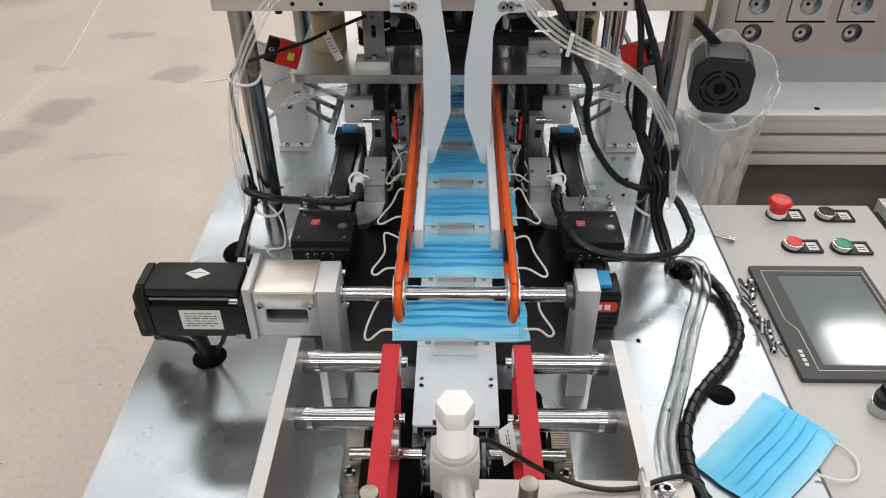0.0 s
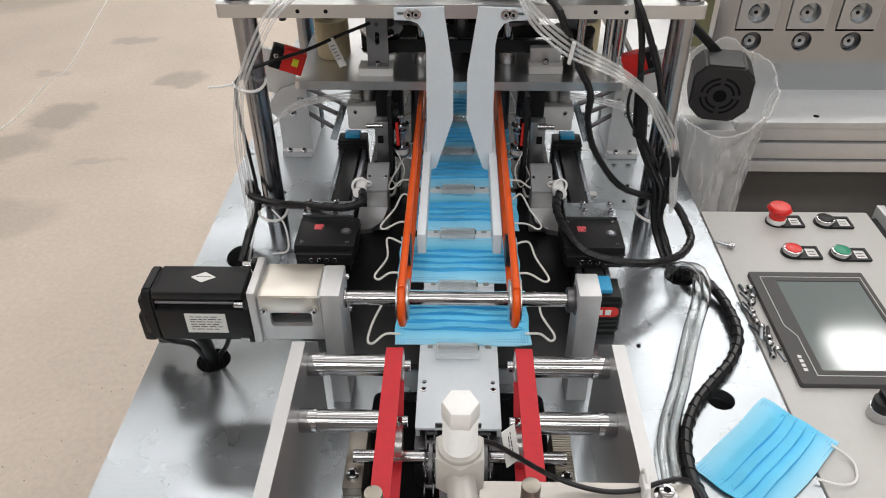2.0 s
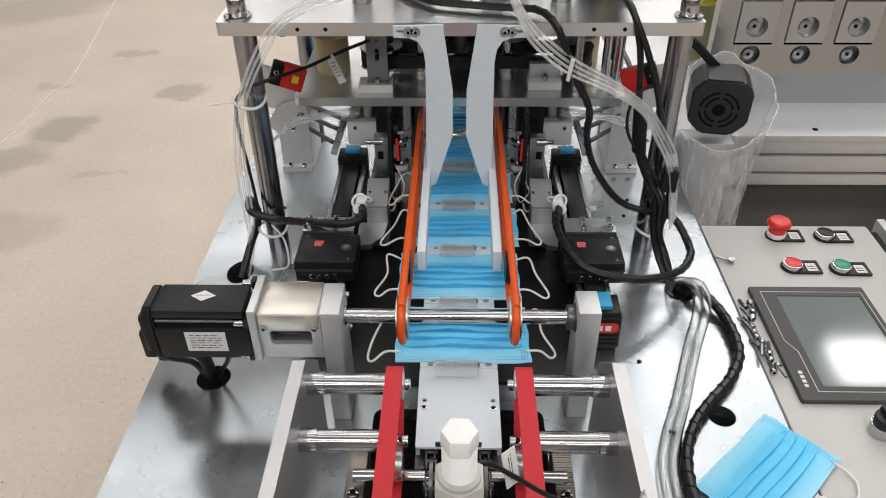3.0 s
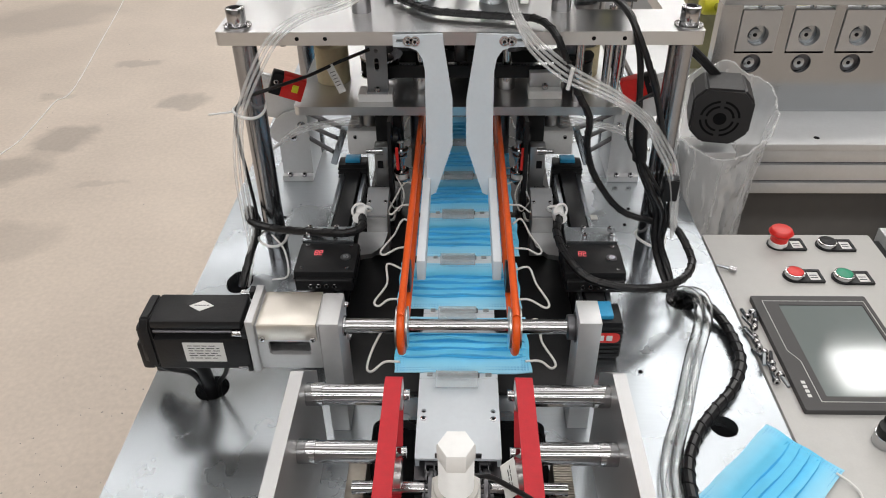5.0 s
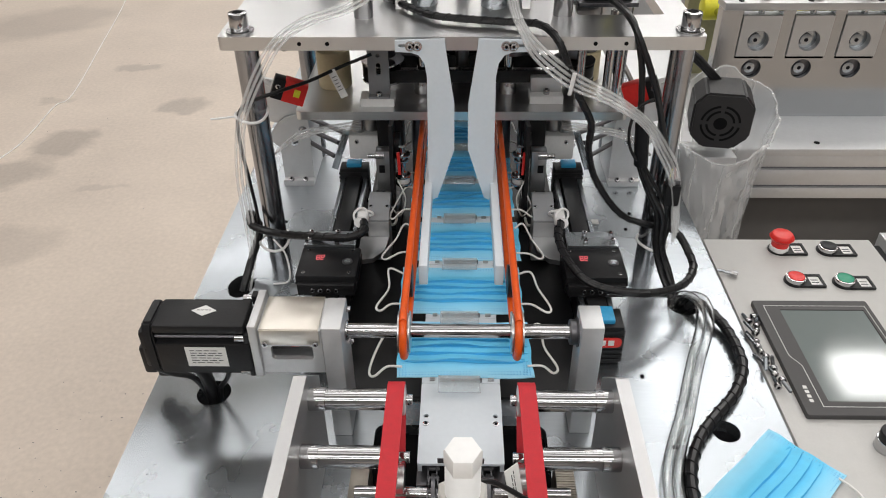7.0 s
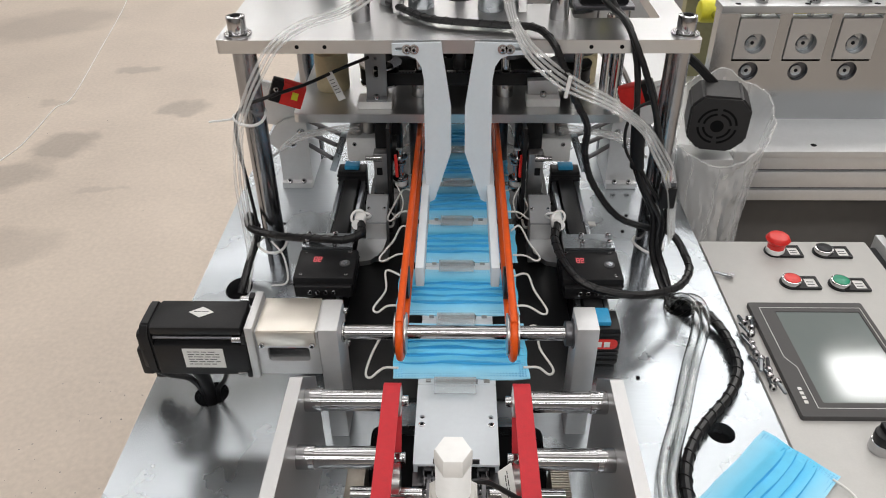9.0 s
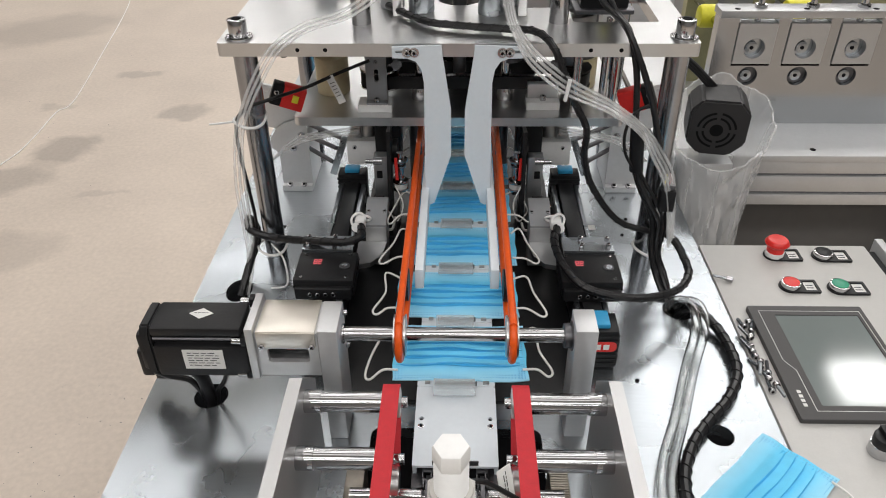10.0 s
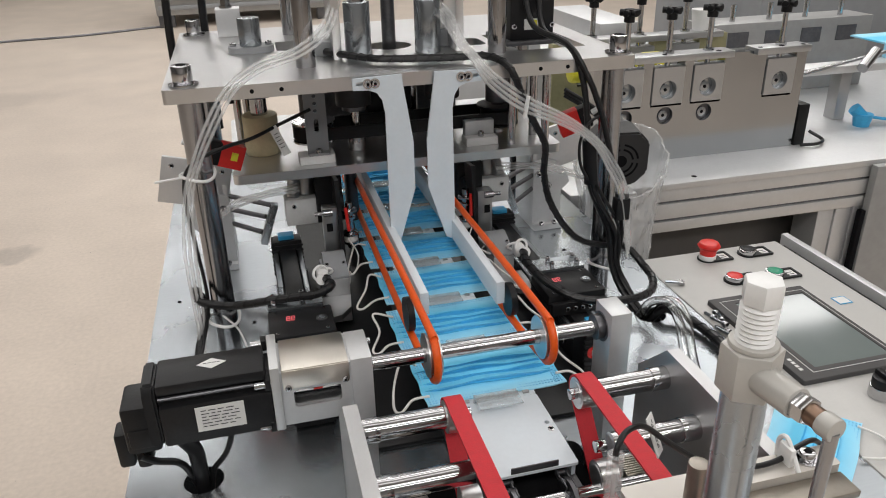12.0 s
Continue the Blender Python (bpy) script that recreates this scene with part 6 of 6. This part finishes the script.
rod(bm, (1.12, 0.72, 0.135), (1.62, 0.76, 0.20), 0.005, 12)
part("guide_rod", bm, M_CHROME, t)
bm = B()
tube(bm, [(1.09, 0.58, 0.004), (1.13, 0.57, 0.006), (1.17, 0.60, 0.004), (1.15, 0.63, 0.02)], 0.004, 8)
part("wire", bm, M_RUBBER, t)
bm = B()
rod(bm, (1.34, 0.70, 0.15), (1.40, 0.73, 0.185), 0.014, 20)
part("air_cylinder", bm, M_CHROME, t)
t = thing("blue_clip", (1.37, 0.69, Z0), "blue plastic clip lying on the bench", "clip")
bm = B()
rod(bm, (1.365, 0.69, Z0), (1.365, 0.69, 0.03), 0.02, 20, r2=0.026)
rod(bm, (1.365, 0.69, 0.02), (1.34, 0.70, 0.045), 0.016, 14)
part("clip_body", bm, M_BLUECAP, t)
bm = B()
tube(bm, [(1.385, 0.69, 0.02), (1.45, 0.67, 0.012), (1.55, 0.68, 0.01)], 0.004, 8)
part("cord", bm, M_BLUECAP, t)
t = thing("mask_web", (1.55, 0.85, 0.15), "light blue folded fabric web on its guide", "fabric")
bm = B()
box(bm, 1.49, 1.95, 0.78, 0.93, 0.185, 0.19, 0.001)
box(bm, 1.49, 1.95, 0.78, 0.80, 0.15, 0.185, 0.001)
part("web", bm, M_BLUE, t)
for k, (a, lab) in enumerate((((1.12, 1.7, 1.08, 1.2, Z0, 0.215), "grey metal machine box on the bench"), ((0.60, 1.05, 1.0, 1.2, Z0, 0.14), "grey metal machine box on the bench"))):
    t = thing("machine_box", ((a[0] + a[1]) / 2, a[2], a[4]), lab, "machine box", "machine boxes")
    bm = B()
    box(bm, *a, 0.003)
    hb = part("housing", bm, M_BOXGREY, t)
    for q in range(4):
        xx = a[0] + (a[1] - a[0]) * (0.12 + 0.22 * q)
        bm = B()
        box(bm, xx, xx + 0.07, a[2] - 0.002, a[2] + 0.01, a[5] - 0.07, a[5] - 0.025)
        part("window", bm, M_DARKST, hb)
        bm = B()
        rod(bm, (xx + 0.035, a[2] + 0.04, a[5]), (xx + 0.035, a[2] + 0.04, a[5] + 0.05), 0.008, 12)
        part("bolt", bm, M_CHROME, hb)
# far machines
for x0, x1, y0, y1, z1, mm, lab in ((1.75, 2.6, 1.7, 2.5, 0.45, M_GREY, "dark grey machine cabinet further back"), (0.2, 1.5, 1.9, 2.6, -0.02, M_ALU_M, "pale machine bench further back")):
    t = thing("machine_cabinet", ((x0 + x1) / 2, y0, FLOOR), lab, "machine cabinet", "far machines")
    bm = B()
    box(bm, x0, x1, y0, y1, FLOOR, z1, 0.004)
    hb = part("housing", bm, mm, t)
    for k in range(3):
        xx = x0 + (x1 - x0) * (k + 0.5) / 3
        bm = B()
        box(bm, xx - 0.09, xx + 0.09, y0 + 0.05, y1 - 0.1, z1 + 0.0005, z1 + 0.05 + 0.03 * k, 0.003)
        part("unit", bm, M_ALU_M, hb)

# ---- pneumatic cylinder on its cross plate at the front ----
K = thing("cross_plate", (0.09, -0.56, 0.169), "pale milled aluminium cross plate on the side plates", "cross plate")
bm = B()
sheet(bm, round_rect(0.018, 0.195, -0.572, -0.549, 0.003, 3), [], Matrix.Translation((0, 0, 0.183)), 0.0135)
part("plate", bm, M_MILLED, K)
bm = B()
box(bm, -0.012, 0.195, -0.595, -0.5725, 0.1695, 0.176, 0.001)
part("front_step", bm, M_TANST, K, "brown-grey lower step of the plate")
screw(K, (0.172, -0.5605, 0.183), (0, 0, 1), 0.0062, 0.008, washer=True)
bm = B()
box(bm, 0.1515, 0.1565, -0.566, -0.5515, 0.183, 0.1995, 0.0012)
tube(bm, [(0.154, -0.549, 0.1835), (0.154, -0.5485, 0.198), (0.155, -0.556, 0.203), (0.156, -0.572, 0.1835)], 0.002, 8)
part("cable_tie", bm, M_WPLAST, K, "white cable tie")
bm = B()
box(bm, -0.018, 0.034, -0.762, -0.655, 0.0, 0.183, 0.002)
single("cylinder_base", bm, M_DARKST, "dark steel base block under the pneumatic cylinder", "base block")
A = thing("air_cylinder", (0.004, -0.68, 0.183), "steel pneumatic cylinder with a white cap and an elbow fitting", "pneumatic cylinder")
ax, ay = 0.0035, -0.68
bm = B()
rod(bm, (ax, ay, 0.1835), (ax, ay, 0.367), 0.0112, 32)
part("barrel", bm, M_STEEL, A, "brushed steel barrel")
bm = B()
rod(bm, (ax, ay, 0.367), (ax, ay, 0.3925), 0.0146, 6, bev=0.0012)
rod(bm, (ax, ay, 0.3925), (ax, ay, 0.3955), 0.0118, 24, bev=0.0008)
part("head", bm, M_FITTING, A, "beige grey hexagonal head")
bm = B()
prof = [(0.0001, 0.3945)] + [(0.0092 if k % 2 else 0.0079, 0.3945 + 0.0013 * k) for k in range(17)] + [(0.0001, 0.3945 + 0.0013 * 16)]
rows = [[bm.verts.new((ax + r * math.cos(2 * math.pi * q / 28), ay + r * math.sin(2 * math.pi * q / 28), z)) for q in range(28)] for r, z in prof]
for ra, rb2 in zip(rows, rows[1:]):
    for q in range(28):
        bm.faces.new((ra[q], ra[(q + 1) % 28], rb2[(q + 1) % 28], rb2[q]))
part("threaded_neck", bm, M_WPLAST, A, "white threaded neck")
bm = B()
rod(bm, (0, 0, 0.4153), (0, 0, 0.4280), 0.0096, 6, bev=0.0016)
bmesh.ops.transform(bm, matrix=Matrix.Translation((ax, ay, 0)) @ Matrix.Rotation(radians(30), 4, "Z"), verts=bm.verts)
part("cap", bm, M_WPLAST, A, "white hexagonal cap")
bm = B()
rod(bm, (ax, ay - 0.009, 0.380), (ax + 0.003, ay - 0.031, 0.380), 0.0078, 22, bev=0.0008)
part("elbow_body", bm, M_FITTING, A)
bm = B()
rod(bm, (ax + 0.003, ay - 0.031, 0.380), (ax + 0.0042, ay - 0.038, 0.380), 0.0070, 6, bev=0.0004)
part("elbow_nut", bm, M_CHROME, A, "bright hexagonal nut")
bm = B()
rod(bm, (ax + 0.0042, ay - 0.038, 0.380), (ax + 0.0050, ay - 0.044, 0.380), 0.0050, 18)
part("ring", bm, M_BROWN, A, "brown ring")
bm = B()
rod(bm, (ax + 0.0050, ay - 0.044, 0.380), (ax + 0.0062, ay - 0.052, 0.380), 0.0058, 18, bev=0.001)
part("fitting", bm, M_FITTING, A)
bm = B()
rod(bm, (ax + 0.0058, ay - 0.0500, 0.3785), (ax + 0.0058, ay - 0.0500, 0.1835), 0.0031, 18)
part("air_pipe", bm, M_POST, A, "grey air pipe")
bm = B()
sheet(bm, [(ax + 0.0115 * math.cos(radians(a)), ay + 0.0115 * math.sin(radians(a))) for a in range(215, 290, 5)] + [(ax + 0.0111 * math.cos(radians(a)), ay + 0.0111 * math.sin(radians(a))) for a in range(285, 210, -5)], [], Matrix.Translation((0, 0, 0.305)), 0.06)
part("barrel_label", bm, M_LABEL, A, "pale paper label")
for gx, gz in ((0.059, 0.225), (-0.062, 0.212)):
    t = thing("guide_rod", (gx, -0.582, 0), "steel guide rod standing in front of the cross plate", "rod", "pair of guide rods")
    bm = B()
    rod(bm, (gx, -0.582, 0.0), (gx, -0.582, gz), 0.0075, 22, bev=0.0012)
    part("rod", bm, M_TANST, t)
t = thing("hose_stub", (-0.003, -0.576, 0.1765), "short clear hose stub standing on the cross plate", "hose")
bm = B()
rod(bm, (-0.003, -0.576, 0.1765), (-0.003, -0.576, 0.242), 0.006, 16)
part("stub", bm, M_TUBE, t)
t = cable("sensor_cable", [[(-0.003, -0.576, 0.236), (-0.002, -0.575, 0.247), (0.008, -0.568, 0.253), (0.026, -0.560, 0.247), (0.048, -0.556, 0.226), (0.074, -0.556, 0.204), (0.10, -0.557, 0.190), (0.125, -0.560, 0.1865), (0.150, -0.558, 0.1865), (0.168, -0.5525, 0.189), (0.190, -0.548, 0.187), (0.215, -0.540, 0.15), (0.235, -0.53, 0.06), (0.25, -0.52, 0.008)]], 0.0022, M_RUBBER, "thin black sensor cable with a white marking tag", "cables")
bm = B()
m = Matrix.Translation((0.045, -0.544, 0.224)) @ Matrix.Rotation(radians(48), 4, "Z") @ Matrix.Rotation(radians(14), 4, "Y") @ Matrix.Rotation(radians(-25), 4, "X")
box(bm, -0.0085, 0.0085, -0.0006, 0.0006, -0.016, 0.014, 0.0002, m=m)
tg = part("marking_tag", bm, M_LABEL, t, "white folded marking tag")
label_bars(tg, m @ Matrix.Translation((0, -0.0007, 0)) @ Matrix.Rotation(radians(90), 4, "X") @ Matrix.Rotation(radians(90), 4, "Z"), 0.024, 0.007, 2, 9)


# white tag on the thin cable by the nylon roller
t = thing("marking_tag", (-0.19, 0.128, 0.285), "white paper marking tag hanging on a thin black cable", "tag")
bm = B()
m = Matrix.Translation((-0.181, 0.130, 0.275)) @ Matrix.Rotation(radians(-22), 4, "Y")
box(bm, -0.006, 0.006, -0.0006, 0.0006, -0.026, 0.020, 0.0002, m=m)
p = part("paper", bm, M_LABEL, t)
label_bars(p, m @ Matrix.Translation((0, -0.0007, -0.003)) @ Matrix.Rotation(radians(90), 4, "X"), 0.008, 0.03, 5, 11)

# ---- far side of the hall ----
t = thing("low_bench", (-4.0, 6.0, FLOOR), "low grey metal bench on round feet across the hall", "bench")
bm = B()
box(bm, -4.9, -3.42, 4.1, 8.2, FLOOR + 0.16, FLOOR + 0.62, 0.01)
part("body", bm, M_ALU_M, t)
bm = B()
box(bm, -4.95, -3.38, 4.05, 8.25, FLOOR + 0.62, FLOOR + 0.66, 0.004)
part("top", bm, M_ALU_M, t)
for y in (4.42, 6.05, 7.7):
    for x in (-4.7, -3.5):
        bm = B()
        rod(bm, (x, y, FLOOR), (x, y, FLOOR + 0.03), 0.07, 20, r2=0.05)
        rod(bm, (x, y, FLOOR + 0.03), (x, y, FLOOR + 0.17), 0.03, 16)
        part("foot", bm, M_DARKST, t, "dark levelling foot")
t = thing("ribbed_machine", (-0.4, 9.4, FLOOR), "grey ribbed machine cabinet on dark feet at the hall's far side", "machine cabinet")
bm = B()
box(bm, -1.15, 0.9, 8.7, 10.0, FLOOR + 0.14, 0.35, 0.01)
part("housing", bm, M_BOXGREY, t)
for q in range(9):
    bm = B()
    box(bm, -1.12, 0.87, 8.672, 8.699, FLOOR + 0.20 + 0.1 * q, FLOOR + 0.25 + 0.1 * q, 0.006)
    part("rib", bm, M_GREY, t)
for x in (-1.05, 0.8):
    bm = B()
    box(bm, x - 0.09, x + 0.09, 8.74, 8.92, FLOOR, FLOOR + 0.14, 0.006)
    part("foot", bm, M_DARKST, t)
for k, p in enumerate(([(-4.2, 7.6), (-3.3, 8.1), (-2.7, 8.35), (-2.0, 8.45), (-1.1, 8.8)], [(-3.9, 6.9), (-3.0, 7.3), (-2.55, 6.9), (-2.4, 6.2)])):
    t = thing("floor_cable", (*p[0], FLOOR), "dark cable lying across the concrete floor", "cable", "floor cables")
    bm = B()
    tube(bm, [(x, y, FLOOR + 0.012) for x, y in p], 0.012, 8)
    part("cord", bm, M_DARKST, t)
t = thing("loose_thread", (-1.93, 2.2, FLOOR), "long thin white thread lying across the concrete floor", "thread")
bm = B()
tube(bm, [(x, y, FLOOR + 0.003) for x, y in ((-2.35, 4.6), (-2.18, 3.95), (-2.03, 3.18), (-1.91, 2.52), (-1.937, 2.38), (-1.92, 2.11), (-1.93, 1.9), (-2.05, 1.5))], 0.0026, 6, 8, wave=0.15)
part("thread", bm, M_WHITE, t)
rs = random.Random(3)
bm = B()
for k in range(46):
    x, y, q = rs.gauss(-1.0, 0.13), rs.gauss(0.25, 0.16), rs.uniform(0.0006, 0.0018)
    mm = Matrix.Translation((x, y, FLOOR + q * 0.5)) @ Matrix.Rotation(rs.uniform(0, 6), 4, "Z") @ Matrix.Diagonal((rs.uniform(0.8, 2.2), 1, 0.7, 1))
    bmesh.ops.create_icosphere(bm, subdivisions=1, radius=q, matrix=mm)
for k in range(60):
    x, y, q = rs.uniform(-2.6, -0.6), rs.uniform(0.0, 3.5), rs.uniform(0.0006, 0.0015)
    bmesh.ops.create_icosphere(bm, subdivisions=1, radius=q, matrix=Matrix.Translation((x, y, FLOOR + q * 0.5)))
single("floor_crumbs", bm, M_DARKST, "small dark crumbs scattered on the concrete floor", "crumbs", kind="stuff")
